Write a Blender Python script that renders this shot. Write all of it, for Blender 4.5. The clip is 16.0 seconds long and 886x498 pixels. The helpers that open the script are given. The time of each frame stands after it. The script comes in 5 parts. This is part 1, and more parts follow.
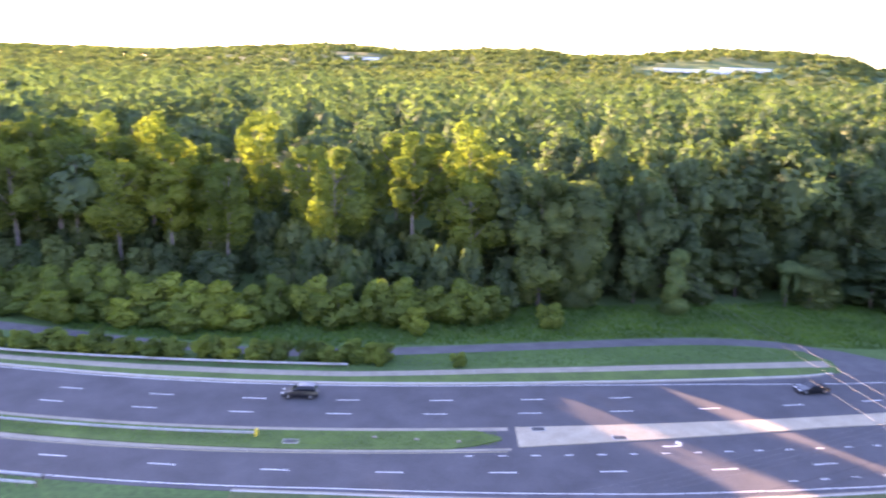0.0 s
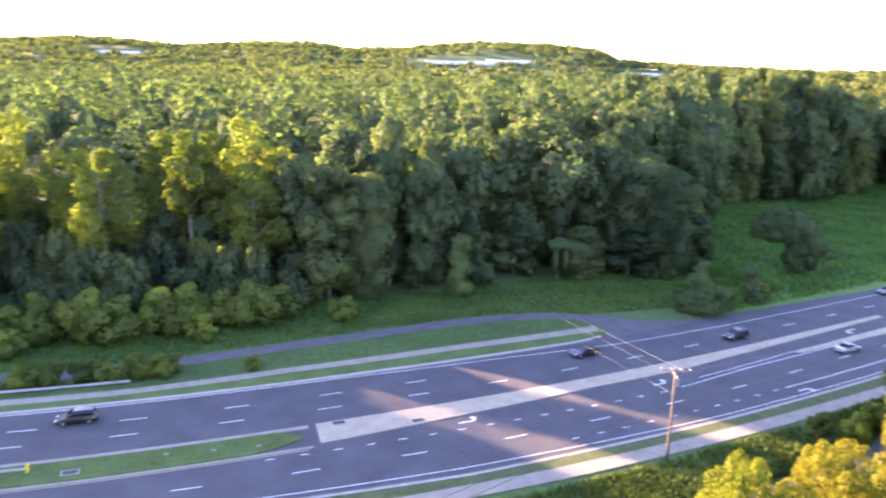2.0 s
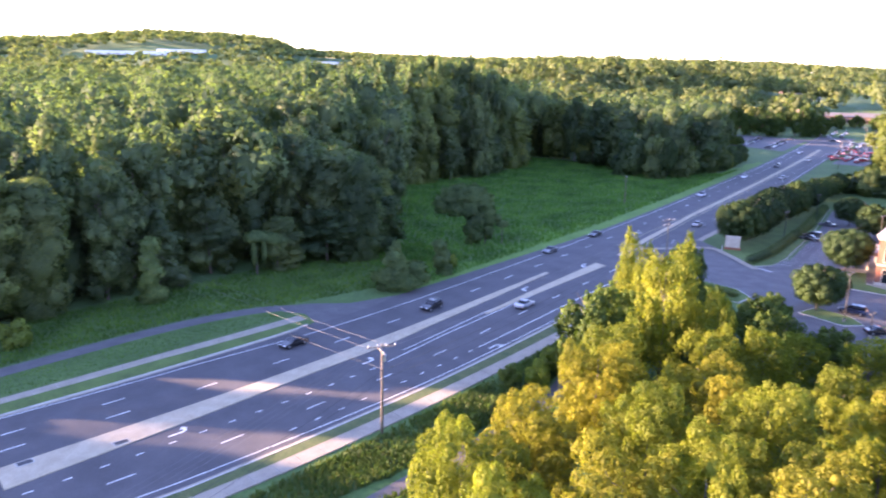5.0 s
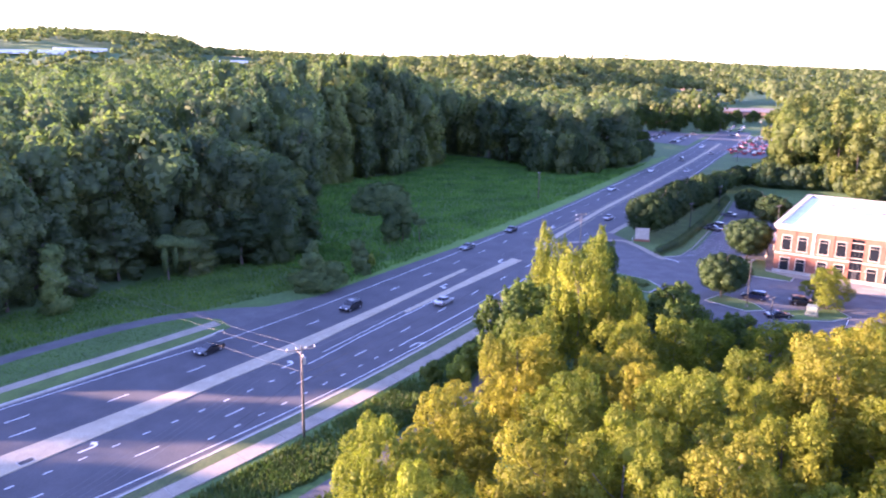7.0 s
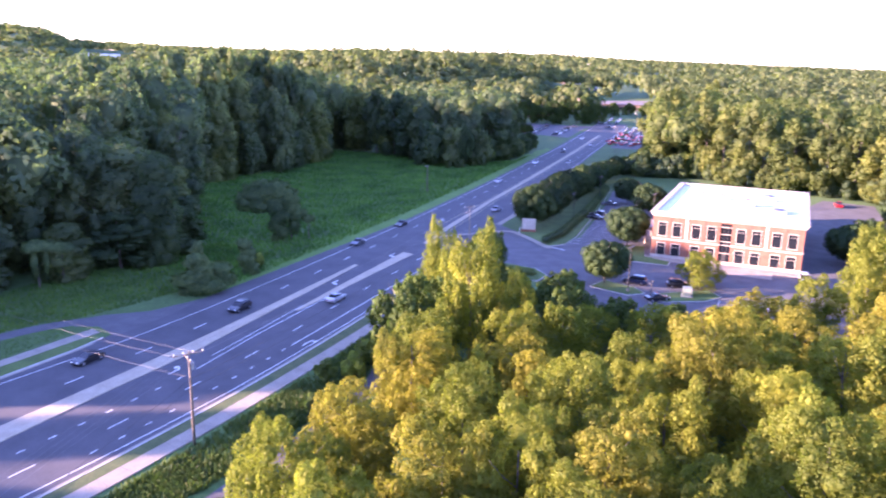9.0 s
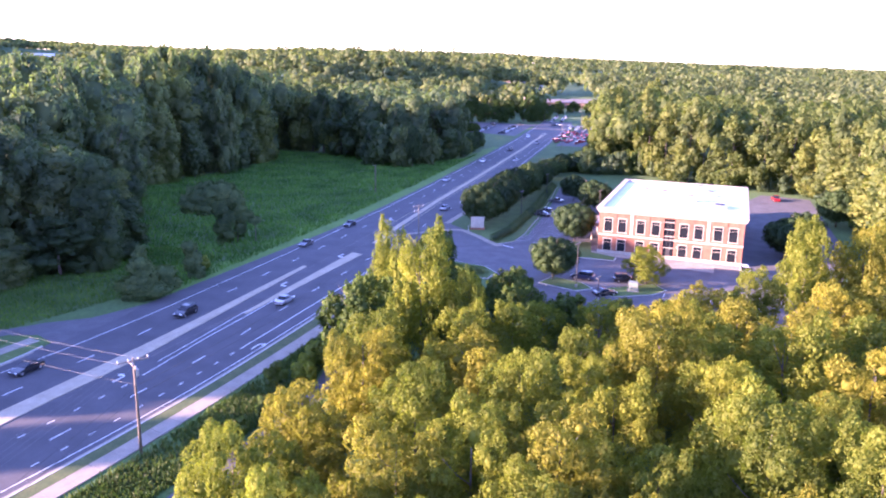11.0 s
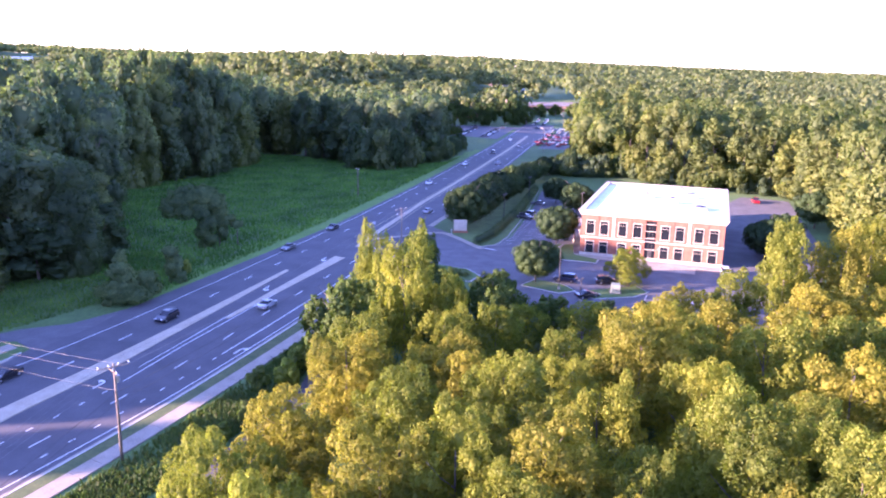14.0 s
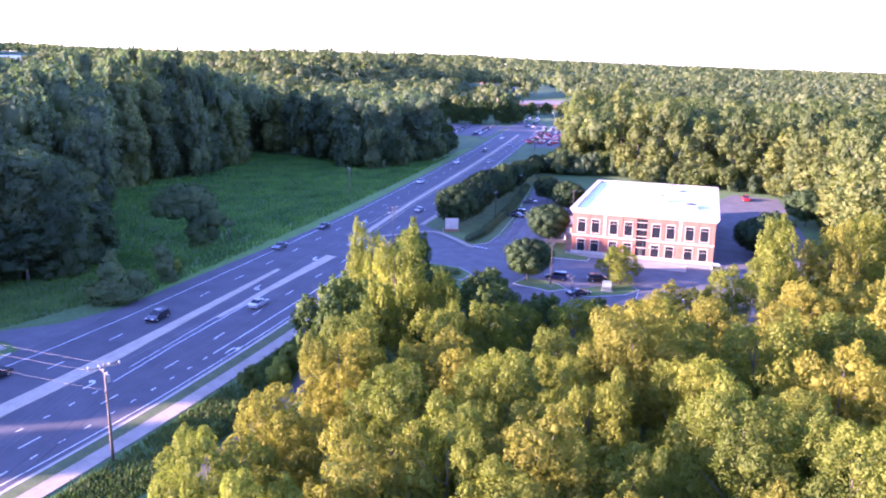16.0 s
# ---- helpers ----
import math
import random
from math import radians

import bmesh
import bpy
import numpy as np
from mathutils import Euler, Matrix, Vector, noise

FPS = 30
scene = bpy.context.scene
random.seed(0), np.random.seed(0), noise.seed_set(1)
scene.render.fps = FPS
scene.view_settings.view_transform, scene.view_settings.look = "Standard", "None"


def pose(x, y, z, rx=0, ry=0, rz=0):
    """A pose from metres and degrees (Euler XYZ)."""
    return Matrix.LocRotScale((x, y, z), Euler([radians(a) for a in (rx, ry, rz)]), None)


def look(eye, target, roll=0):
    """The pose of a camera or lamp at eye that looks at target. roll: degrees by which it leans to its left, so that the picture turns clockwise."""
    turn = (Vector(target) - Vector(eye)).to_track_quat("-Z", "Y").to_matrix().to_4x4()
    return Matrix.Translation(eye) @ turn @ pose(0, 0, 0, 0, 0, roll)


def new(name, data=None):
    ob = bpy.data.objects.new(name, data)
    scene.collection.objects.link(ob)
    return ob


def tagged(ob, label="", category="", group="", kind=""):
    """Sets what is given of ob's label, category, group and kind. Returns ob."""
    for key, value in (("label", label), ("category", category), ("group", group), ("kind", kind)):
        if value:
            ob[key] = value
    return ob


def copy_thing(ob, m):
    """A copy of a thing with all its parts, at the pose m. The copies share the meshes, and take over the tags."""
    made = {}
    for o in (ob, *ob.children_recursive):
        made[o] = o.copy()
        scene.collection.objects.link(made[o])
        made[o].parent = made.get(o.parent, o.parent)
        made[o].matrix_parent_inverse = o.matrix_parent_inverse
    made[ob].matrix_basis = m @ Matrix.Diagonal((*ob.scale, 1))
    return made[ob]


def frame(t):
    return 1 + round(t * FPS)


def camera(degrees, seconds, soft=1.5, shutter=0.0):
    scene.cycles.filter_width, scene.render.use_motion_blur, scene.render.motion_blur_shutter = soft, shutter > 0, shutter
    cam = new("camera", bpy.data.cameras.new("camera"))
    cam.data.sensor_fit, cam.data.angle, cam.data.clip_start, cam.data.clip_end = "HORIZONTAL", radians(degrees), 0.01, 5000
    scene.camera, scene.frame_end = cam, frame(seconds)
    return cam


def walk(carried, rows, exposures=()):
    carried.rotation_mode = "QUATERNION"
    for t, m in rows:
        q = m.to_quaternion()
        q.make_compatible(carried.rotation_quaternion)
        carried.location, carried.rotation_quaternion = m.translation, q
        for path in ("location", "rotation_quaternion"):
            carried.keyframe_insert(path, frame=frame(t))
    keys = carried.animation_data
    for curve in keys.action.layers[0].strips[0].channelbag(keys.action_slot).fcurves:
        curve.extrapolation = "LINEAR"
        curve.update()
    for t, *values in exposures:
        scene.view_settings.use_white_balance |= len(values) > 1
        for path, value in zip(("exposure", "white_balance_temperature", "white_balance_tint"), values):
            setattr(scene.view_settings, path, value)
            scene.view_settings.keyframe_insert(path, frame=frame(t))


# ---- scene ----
cam = camera(59.92, 16.0, soft=2.05, shutter=0.8)
PATH = [
    (0.0, pose(0, 0, 43, 76.47, -2.10, 0.00)),
    (0.5, pose(0, 0, 43, 76.48, -1.96, -4.21)),
    (1.0, pose(0, 0, 43, 76.51, -1.94, -7.41)),
    (1.5, pose(0, 0, 43, 76.48, -1.78, -13.38)),
    (2.0, pose(0, 0, 43, 76.51, -1.67, -16.29)),
    (2.5, pose(0, 0, 43, 76.48, -1.58, -22.12)),
    (3.0, pose(0, 0, 43, 76.46, -1.45, -25.34)),
    (3.5, pose(0, 0, 43, 76.47, -1.40, -27.97)),
    (4.0, pose(0, 0, 43, 76.45, -1.34, -30.66)),
    (4.5, pose(0, 0, 43, 76.36, -1.20, -35.77)),
    (5.0, pose(0, 0, 43, 76.31, -1.14, -39.25)),
    (7.5, pose(0, 0, 43, 76.27, -1.03, -47.42)),
    (8.0, pose(0, 0, 43, 76.19, -1.09, -49.69)),
    (8.5, pose(0, 0, 43, 76.14, -1.12, -51.48)),
    (9.0, pose(0, 0, 43, 76.06, -1.13, -53.90)),
    (11.5, pose(0, 0, 43, 76.07, -1.08, -58.12)),
    (12.0, pose(0, 0, 43, 76.07, -1.13, -58.46)),
    (12.5, pose(0, 0, 43, 76.21, -1.04, -58.50)),
    (13.0, pose(0, 0, 43, 76.35, -1.03, -58.74)),
    (13.5, pose(0, 0, 43, 76.32, -1.02, -58.94)),
    (14.0, pose(0, 0, 43, 76.32, -1.04, -59.11)),
    (14.5, pose(0, 0, 43, 76.30, -1.00, -59.29)),
    (15.0, pose(0, 0, 43, 76.29, -1.01, -59.45)),
    (15.5, pose(0, 0, 43, 76.26, -1.01, -59.66)),
    (16.0, pose(0, 0, 43, 76.22, -1.02, -59.76)),
]
walk(cam, PATH, [(0.0, 3.7, 6900, 52), (3.0, 3.6, 6700, 50), (5.0, 3.45, 6300, 50), (7.5, 3.38, 5750, 66), (12.5, 3.36, 5550, 69), (14.5, 3.36, 5400, 71), (16.0, 3.36, 5200, 73)])

# ---- world, sun ----
SUN_AZ, SUN_EL = -43.0, 11.6
world = bpy.data.worlds.new("sky")
scene.world = world
world.use_nodes = True
wn = world.node_tree
sky = wn.nodes.new("ShaderNodeTexSky")
sky.sky_type = "NISHITA"
sky.sun_disc = False
sky.sun_elevation = radians(SUN_EL)
sky.sun_rotation = radians(SUN_AZ)
sky.air_density, sky.dust_density, sky.ozone_density = 1.0, 0.4, 2.5
wn.nodes["Background"].inputs["Strength"].default_value = 0.11
wn.links.new(sky.outputs[0], wn.nodes["Background"].inputs[0])

sun = new("sun", bpy.data.lights.new("sun", "SUN"))
sun.data.energy = 4.3
sun.data.color = (1.0, 0.76, 0.42)
sun.data.angle = radians(0.9)
sx, sy = math.sin(radians(SUN_AZ)) * math.cos(radians(SUN_EL)), math.cos(radians(SUN_AZ)) * math.cos(radians(SUN_EL))
sun.matrix_world = look((sx * 300, sy * 300, 300 * math.sin(radians(SUN_EL))), (0, 0, 0))

# ---- materials ----
def material(name):
    m = bpy.data.materials.new(name)
    m.use_nodes = True
    return m, m.node_tree, m.node_tree.nodes["Principled BSDF"]


def ramp(nt, fac, stops):
    r = nt.nodes.new("ShaderNodeValToRGB")
    els = r.color_ramp.elements
    while len(els) < len(stops):
        els.new(0.5)
    for e, (p, c) in zip(els, stops):
        e.position, e.color = p, (*c, 1)
    nt.links.new(fac, r.inputs[0])
    return r.outputs[0]


def noise_node(nt, scale, detail=4, vec=None, rough=0.55):
    n = nt.nodes.new("ShaderNodeTexNoise")
    n.inputs["Scale"].default_value, n.inputs["Detail"].default_value, n.inputs["Roughness"].default_value = scale, detail, rough
    if vec is None:
        g = nt.nodes.new("ShaderNodeNewGeometry")
        vec = g.outputs["Position"]
    nt.links.new(vec, n.inputs["Vector"])
    return n.outputs["Fac"]


def mixc(nt, a, b, fac, mode="MIX"):
    m = nt.nodes.new("ShaderNodeMix")
    m.data_type, m.blend_type = "RGBA", mode
    for sock, v in ((m.inputs[0], fac), (m.inputs[6], a), (m.inputs[7], b)):
        if isinstance(v, (int, float)):
            sock.default_value = v
        elif isinstance(v, tuple):
            sock.default_value = (*v, 1)
        else:
            nt.links.new(v, sock)
    return m.outputs[2]


def bumped(nt, bs, height, strength, dist):
    b = nt.nodes.new("ShaderNodeBump")
    b.inputs["Strength"].default_value, b.inputs["Distance"].default_value = strength, dist
    nt.links.new(height, b.inputs["Height"])
    nt.links.new(b.outputs[0], bs.inputs["Normal"])


def surface(name, dark, light, scale, fine, rough=0.8, bump=0.3, dist=0.01, metal=0.0, spread=(0.3, 0.7)):
    """A matt surface whose colour varies at two scales."""
    m, nt, bs = material(name)
    a = ramp(nt, noise_node(nt, scale, 5), [(spread[0], dark), (spread[1], light)])
    f = noise_node(nt, fine, 3)
    g = ramp(nt, f, [(0.3, (0.72, 0.72, 0.72)), (0.7, (1.15, 1.15, 1.15))])
    nt.links.new(mixc(nt, a, g, 1.0, "MULTIPLY"), bs.inputs["Base Color"])
    bs.inputs["Roughness"].default_value, bs.inputs["Metallic"].default_value = rough, metal
    if bump:
        bumped(nt, bs, f, bump, dist)
    return m


def foliage(name, low, high, warm, through_light=0.4, rnd=0.5):
    """Leaves: colour by tree, by leaf and by patch, with light passing through them."""
    m, nt, bs = material(name)
    g = nt.nodes.new("ShaderNodeNewGeometry")
    o = nt.nodes.new("ShaderNodeObjectInfo")
    c = ramp(nt, g.outputs["Random Per Island"], [(0.0, low), (0.75, high), (1.0, warm)])
    tree = ramp(nt, o.outputs["Random"], [(0.0, (1 - rnd * 0.6, 1 - rnd * 0.45, 1 - rnd * 0.5)), (0.5, (1, 1, 1)), (1.0, (1 + rnd * 0.7, 1 + rnd * 0.45, 1 - rnd * 0.2))])
    patch = ramp(nt, noise_node(nt, 0.1, 2), [(0.32, (0.62, 0.68, 0.7)), (0.68, (1.3, 1.22, 1.0))])
    c = mixc(nt, mixc(nt, c, tree, 1.0, "MULTIPLY"), patch, 1.0, "MULTIPLY")
    d, t, mx = nt.nodes.new("ShaderNodeBsdfDiffuse"), nt.nodes.new("ShaderNodeBsdfTranslucent"), nt.nodes.new("ShaderNodeMixShader")
    gl, ad = nt.nodes.new("ShaderNodeBsdfGlossy"), nt.nodes.new("ShaderNodeMixShader")
    gl.inputs["Roughness"].default_value = 0.6
    gl.inputs["Color"].default_value = (0.8, 0.8, 0.8, 1)
    nt.links.new(c, d.inputs[0])
    nt.links.new(mixc(nt, c, (1.1, 1.25, 0.55), 1.0, "MULTIPLY"), t.inputs[0])
    mx.inputs[0].default_value = through_light
    nt.links.new(d.outputs[0], mx.inputs[1])
    nt.links.new(t.outputs[0], mx.inputs[2])
    ad.inputs[0].default_value = 0.01
    nt.links.new(mx.outputs[0], ad.inputs[1])
    nt.links.new(gl.outputs[0], ad.inputs[2])
    nt.links.new(ad.outputs[0], nt.nodes["Material Output"].inputs[0])
    return m


M_ASPHALT = surface("asphalt", (0.054, 0.053, 0.057), (0.084, 0.082, 0.087), 0.18, 9.0, 0.85, 0.4, 0.01)
M_ASPHALT_OLD = surface("worn asphalt", (0.072, 0.07, 0.073), (0.112, 0.11, 0.112), 0.3, 6.0, 0.9, 0.4, 0.01)
M_CONCRETE = surface("concrete", (0.23, 0.2, 0.155), (0.32, 0.28, 0.22), 0.5, 7.0, 0.85, 0.3, 0.006)
M_MEDIAN = surface("tan concrete", (0.33, 0.275, 0.19), (0.43, 0.365, 0.26), 0.5, 7.0, 0.85, 0.3, 0.006)
M_KERB = surface("kerb concrete", (0.33, 0.32, 0.29), (0.46, 0.44, 0.4), 0.8, 9.0, 0.85, 0.3, 0.006)
M_PAINT = surface("road paint", (0.5, 0.5, 0.48), (0.8, 0.8, 0.77), 1.5, 14.0, 0.6, 0.2, 0.003)
M_YELLOW = surface("yellow road paint", (0.36, 0.3, 0.16), (0.5, 0.42, 0.22), 1.5, 14.0, 0.6, 0.2, 0.003)
M_GROUND = surface("meadow ground", (0.036, 0.09, 0.02), (0.066, 0.14, 0.03), 0.08, 1.3, 0.95, 0.8, 0.12)
M_LAWN = surface("mown grass", (0.05, 0.095, 0.018), (0.085, 0.15, 0.03), 0.25, 4.0, 0.95, 0.7, 0.05)
M_DRY = surface("dry mown grass", (0.04, 0.075, 0.018), (0.09, 0.11, 0.034), 0.5, 3.5, 0.95, 0.7, 0.04)
M_VERGE = surface("roadside grass", (0.055, 0.15, 0.018), (0.09, 0.2, 0.028), 0.22, 3.0, 0.95, 0.7, 0.05)
M_SIGN_YELLOW = surface("yellow marker paint", (0.6, 0.42, 0.02), (0.75, 0.52, 0.04), 1.5, 9.0, 0.6, 0.1, 0.003)
M_BARK = surface("bark", (0.07, 0.058, 0.046), (0.15, 0.13, 0.11), 0.6, 6.0, 0.95, 0.8, 0.03)
M_PALE_BARK = surface("pale bark", (0.11, 0.095, 0.08), (0.26, 0.235, 0.2), 0.5, 5.0, 0.95, 0.8, 0.03)
M_POLE = surface("weathered timber", (0.10, 0.08, 0.06), (0.2, 0.165, 0.13), 0.7, 10.0, 0.9, 0.5, 0.01)
M_STEEL = surface("galvanised steel", (0.4, 0.41, 0.42), (0.6, 0.6, 0.6), 1.0, 8.0, 0.45, 0.1, 0.003, 0.7)
M_DARK = surface("dark steel", (0.02, 0.02, 0.022), (0.05, 0.05, 0.05), 1.0, 8.0, 0.5, 0.1, 0.003)
# Extra blue in this leaf colour stands for the forest's blue shade.
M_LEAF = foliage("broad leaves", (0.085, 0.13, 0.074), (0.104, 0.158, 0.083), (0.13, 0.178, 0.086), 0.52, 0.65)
# Warmer copy of the broad leaves, with sunlight put into the colour.
M_WOOD_LIT = foliage("sunlit woodland leaves", (0.108, 0.142, 0.046), (0.132, 0.17, 0.052), (0.158, 0.188, 0.057), 0.48, 0.4)
# Tulip leaf colour raised above the other forest leaves to stand for backlight.
M_TULIP_LIT = foliage("tulip tree leaves", (0.13, 0.178, 0.048), (0.162, 0.215, 0.054), (0.195, 0.24, 0.06), 0.58, 0.5)
# Dark green leaves, deepened further in colour to stand for the car park's shade.
M_PARK = foliage("dark leaves", (0.026, 0.052, 0.022), (0.036, 0.07, 0.028), (0.052, 0.086, 0.032), 0.25, 0.3)
# Green leaves coloured darker to stand for shade on the small trees.
M_LEAF_SHADE = foliage("shaded green leaves", (0.05, 0.092, 0.024), (0.068, 0.115, 0.03), (0.095, 0.138, 0.036), 0.35, 0.35)
# Evening sun put into the colour: brighter, yellower leaves for the near trees.
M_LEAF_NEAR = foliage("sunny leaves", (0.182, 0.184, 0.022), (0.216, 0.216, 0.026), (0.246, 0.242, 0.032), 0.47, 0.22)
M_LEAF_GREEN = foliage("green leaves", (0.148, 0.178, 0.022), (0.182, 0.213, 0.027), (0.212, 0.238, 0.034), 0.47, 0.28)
M_VINE = foliage("vine leaves", (0.066, 0.118, 0.055), (0.092, 0.152, 0.066), (0.125, 0.178, 0.076), 0.3, 0.25)
M_BUSH = foliage("bush leaves", (0.13, 0.19, 0.055), (0.172, 0.238, 0.062), (0.205, 0.26, 0.07), 0.55)
M_FAR = foliage("far leaves", (0.105, 0.138, 0.064), (0.13, 0.168, 0.074), (0.16, 0.186, 0.082), 0.48, 0.1)
M_GRASS = foliage("grass blades", (0.044, 0.15, 0.032), (0.066, 0.186, 0.038), (0.1, 0.21, 0.044), 0.35, 0.1)
M_ROUGH = foliage("rough grass blades", (0.046, 0.122, 0.024), (0.07, 0.156, 0.03), (0.11, 0.178, 0.04), 0.35, 0.1)
M_TURF = foliage("turf blades", (0.06, 0.13, 0.018), (0.085, 0.165, 0.024), (0.11, 0.185, 0.03), 0.35, 0.1)
M_WEED = foliage("weed blades", (0.05, 0.092, 0.026), (0.075, 0.125, 0.034), (0.135, 0.145, 0.055), 0.35, 0.1)

# ---- helpers of this place ----
RNG = np.random.default_rng(7)
ROAD_X = [-400, -250, -150, -100, -52, -36, -23, -3.6, 10.3, 37.6, 62, 85, 102, 117, 150, 200, 250, 300, 353, 410, 454, 520, 620, 760, 1000]
ROAD_Y = [170, 130, 104, 93.5, 85.7, 84.1, 83.9, 84.9, 86.2, 89.9, 94.3, 99.6, 104, 107.5, 115.5, 129, 143.5, 158.5, 174.5, 192.5, 207, 229, 268, 330, 450]
_gx = np.arange(-400, 1001, 1.0)
_gy = np.interp(_gx, ROAD_X, ROAD_Y)
for _ in range(3):
    _pad = np.pad(_gy, 12, mode="reflect", reflect_type="odd")
    _gy = np.convolve(_pad, np.ones(25) / 25, "valid")


def mid(x):
    """y of the inner edge of the far carriageway at x."""
    return np.interp(x, _gx, _gy)


def along(x, d, z=0.0):
    return (float(x), float(mid(x) + d), z)


def smooth01(a, b, v):
    t = np.clip((v - a) / (b - a), 0, 1)
    return t * t * (3 - 2 * t)


SKYLINE_AZ = [-40, -20, -12, -9, -5, -2, 3, 7, 9, 13, 16, 19, 25.5, 27.5, 28.6, 35, 42, 48, 51, 62, 65, 76, 90, 110]
SKYLINE_M = [36, 36, 56, 65, 63, 54, 67, 70, 60, 63, 74, 84, 79, 70, 49, 41, 35, 42, 40, 39, 32, 21, 10, 8]


def land(x, y):
    """Height of the ground: level round the road, rolling woods, a near hill beyond the junction, ridges far off."""
    x, y = np.asarray(x, float), np.asarray(y, float)
    r, az = np.hypot(x, y), np.degrees(np.arctan2(x, y))
    roll = 4 + 5 * np.sin(x * 0.0061 + 1.0) * np.cos(y * 0.0055) + 4 * np.sin(x * 0.0031 - y * 0.0043)
    near_hill = 21 * smooth01(375, 480, y) * (1 - smooth01(540, 800, y)) * smooth01(400, 540, x) * (1 - smooth01(800, 900, x))
    ridge = np.interp(az, SKYLINE_AZ, SKYLINE_M) - roll
    return smooth01(560, 900, r) * roll + near_hill + smooth01(1250, 1950, r) * ridge - smooth01(2500, 4300, r) * 75


def mesh_ob(name, verts, faces, mat, parent=None, label="", smooth=False):
    me = bpy.data.meshes.new(name)
    me.from_pydata(verts, [], faces)
    me.materials.append(mat)
    if smooth:
        me.shade_smooth()
    ob = new(name, me)
    if parent:
        ob.parent = parent
    if label:
        ob["label"] = label
    return ob


def part(name, bm, mat, parent=None, label="", smooth=False):
    me = bpy.data.meshes.new(name)
    bmesh.ops.recalc_face_normals(bm, faces=bm.faces)
    bm.to_mesh(me)
    bm.free()
    me.materials.append(mat)
    if smooth:
        me.shade_smooth()
    ob = new(name, me)
    if parent:
        ob.parent = parent
    if label:
        ob["label"] = label
    return ob


def add_box(bm, lo, hi, bevel=0.0):
    r = bmesh.ops.create_cube(bm, size=1.0)
    vs = r["verts"]
    for v in vs:
        v.co = Vector([(lo[i] + hi[i]) / 2 + v.co[i] * (hi[i] - lo[i]) for i in range(3)])
    if bevel:
        bmesh.ops.bevel(bm, geom=list({e for v in vs for e in v.link_edges}), offset=bevel, segments=2, affect="EDGES")


def box(name, lo, hi, mat, parent=None, label="", bevel=0.0):
    bm = bmesh.new()
    add_box(bm, lo, hi, bevel)
    return part(name, bm, mat, parent, label)


def add_tube(bm, pts, radii, sides=8, cap=True):
    rings = []
    for i, p in enumerate(pts):
        p = Vector(p)
        a = (Vector(pts[min(i + 1, len(pts) - 1)]) - Vector(pts[max(i - 1, 0)])).normalized()
        u = a.orthogonal().normalized()
        w = a.cross(u)
        rings.append([bm.verts.new(p + (u * math.cos(t) + w * math.sin(t)) * radii[i]) for t in [2 * math.pi * k / sides for k in range(sides)]])
    for r0, r1 in zip(rings, rings[1:]):
        for k in range(sides):
            bm.faces.new((r0[k], r0[(k + 1) % sides], r1[(k + 1) % sides], r1[k]))
    if cap:
        bm.faces.new(rings[0][::-1])
        bm.faces.new(rings[-1])


def empty(name, m=None, **tags):
    ob = new(name)
    if m is not None:
        ob.matrix_basis = m
    return tagged(ob, **tags)


def slab(name, xs, lo, hi, z0, z1, mat, parent=None, label="", skirt=True):
    """A strip along the road from offset lo to offset hi, both functions of x or numbers, from z0 up to z1."""
    fl, fh = (lo if callable(lo) else lambda x: lo), (hi if callable(hi) else lambda x: hi)
    v, f = [], []
    for x in xs:
        a, b = along(x, fl(x)), along(x, fh(x))
        v += [(a[0], a[1], z1), (b[0], b[1], z1), (a[0], a[1], z0), (b[0], b[1], z0)]
    for i in range(len(xs) - 1):
        k = 4 * i
        f.append((k, k + 4, k + 5, k + 1))
        if skirt:
            f += [(k + 2, k + 6, k + 4, k), (k + 1, k + 5, k + 7, k + 3)]
    if skirt:
        n = 4 * (len(xs) - 1)
        f += [(0, 1, 3, 2), (n, n + 2, n + 3, n + 1)]
    return mesh_ob(name, v, f, mat, parent, label)


def plate(name, outline, z0, z1, mat, parent=None, label=""):
    """A flat slab with the given outline, counter-clockwise."""
    n = len(outline)
    v = [(x, y, z1) for x, y in outline] + [(x, y, z0) for x, y in outline]
    f = [tuple(range(n))] + [((i + 1) % n, i, n + i, n + (i + 1) % n) for i in range(n)]
    return mesh_ob(name, v, f, mat, parent, label)


def lerp(*pairs):
    px, py = [p[0] for p in pairs], [p[1] for p in pairs]
    return lambda x: float(np.interp(x, px, py))


def steps(a, b, d=2.0):
    return list(np.linspace(a, b, max(2, int(abs(b - a) / d) + 1)))

# ---- ground ----
def ground_sheet():
    near = np.concatenate([np.arange(-300, 700, 12.5)])
    ax = np.unique(np.concatenate([np.linspace(-4800, -300, 60), near, np.linspace(700, 4800, 90)]))
    ay = np.unique(np.concatenate([np.linspace(-2500, -100, 40), np.arange(-100, 500, 12.5), np.linspace(500, 4800, 100)]))
    X, Y = np.meshgrid(ax, ay)
    Z = land(X, Y)
    nx, ny = len(ax), len(ay)
    v = np.c_[X.ravel(), Y.ravel(), Z.ravel()].tolist()
    f = [(j * nx + i, j * nx + i + 1, (j + 1) * nx + i + 1, (j + 1) * nx + i) for j in range(ny - 1) for i in range(nx - 1)]
    return tagged(mesh_ob("ground", v, f, M_GROUND, smooth=True), "rough green meadow and woodland floor", "ground", kind="structure")


ground_sheet()

# ---- carriageways ----
FAR_EDGE = lerp((-400, 13.3), (20, 13.4), (55, 13.0), (66, 14), (90, 13.2), (125, 11.6), (160, 10.2), (1000, 10.2))
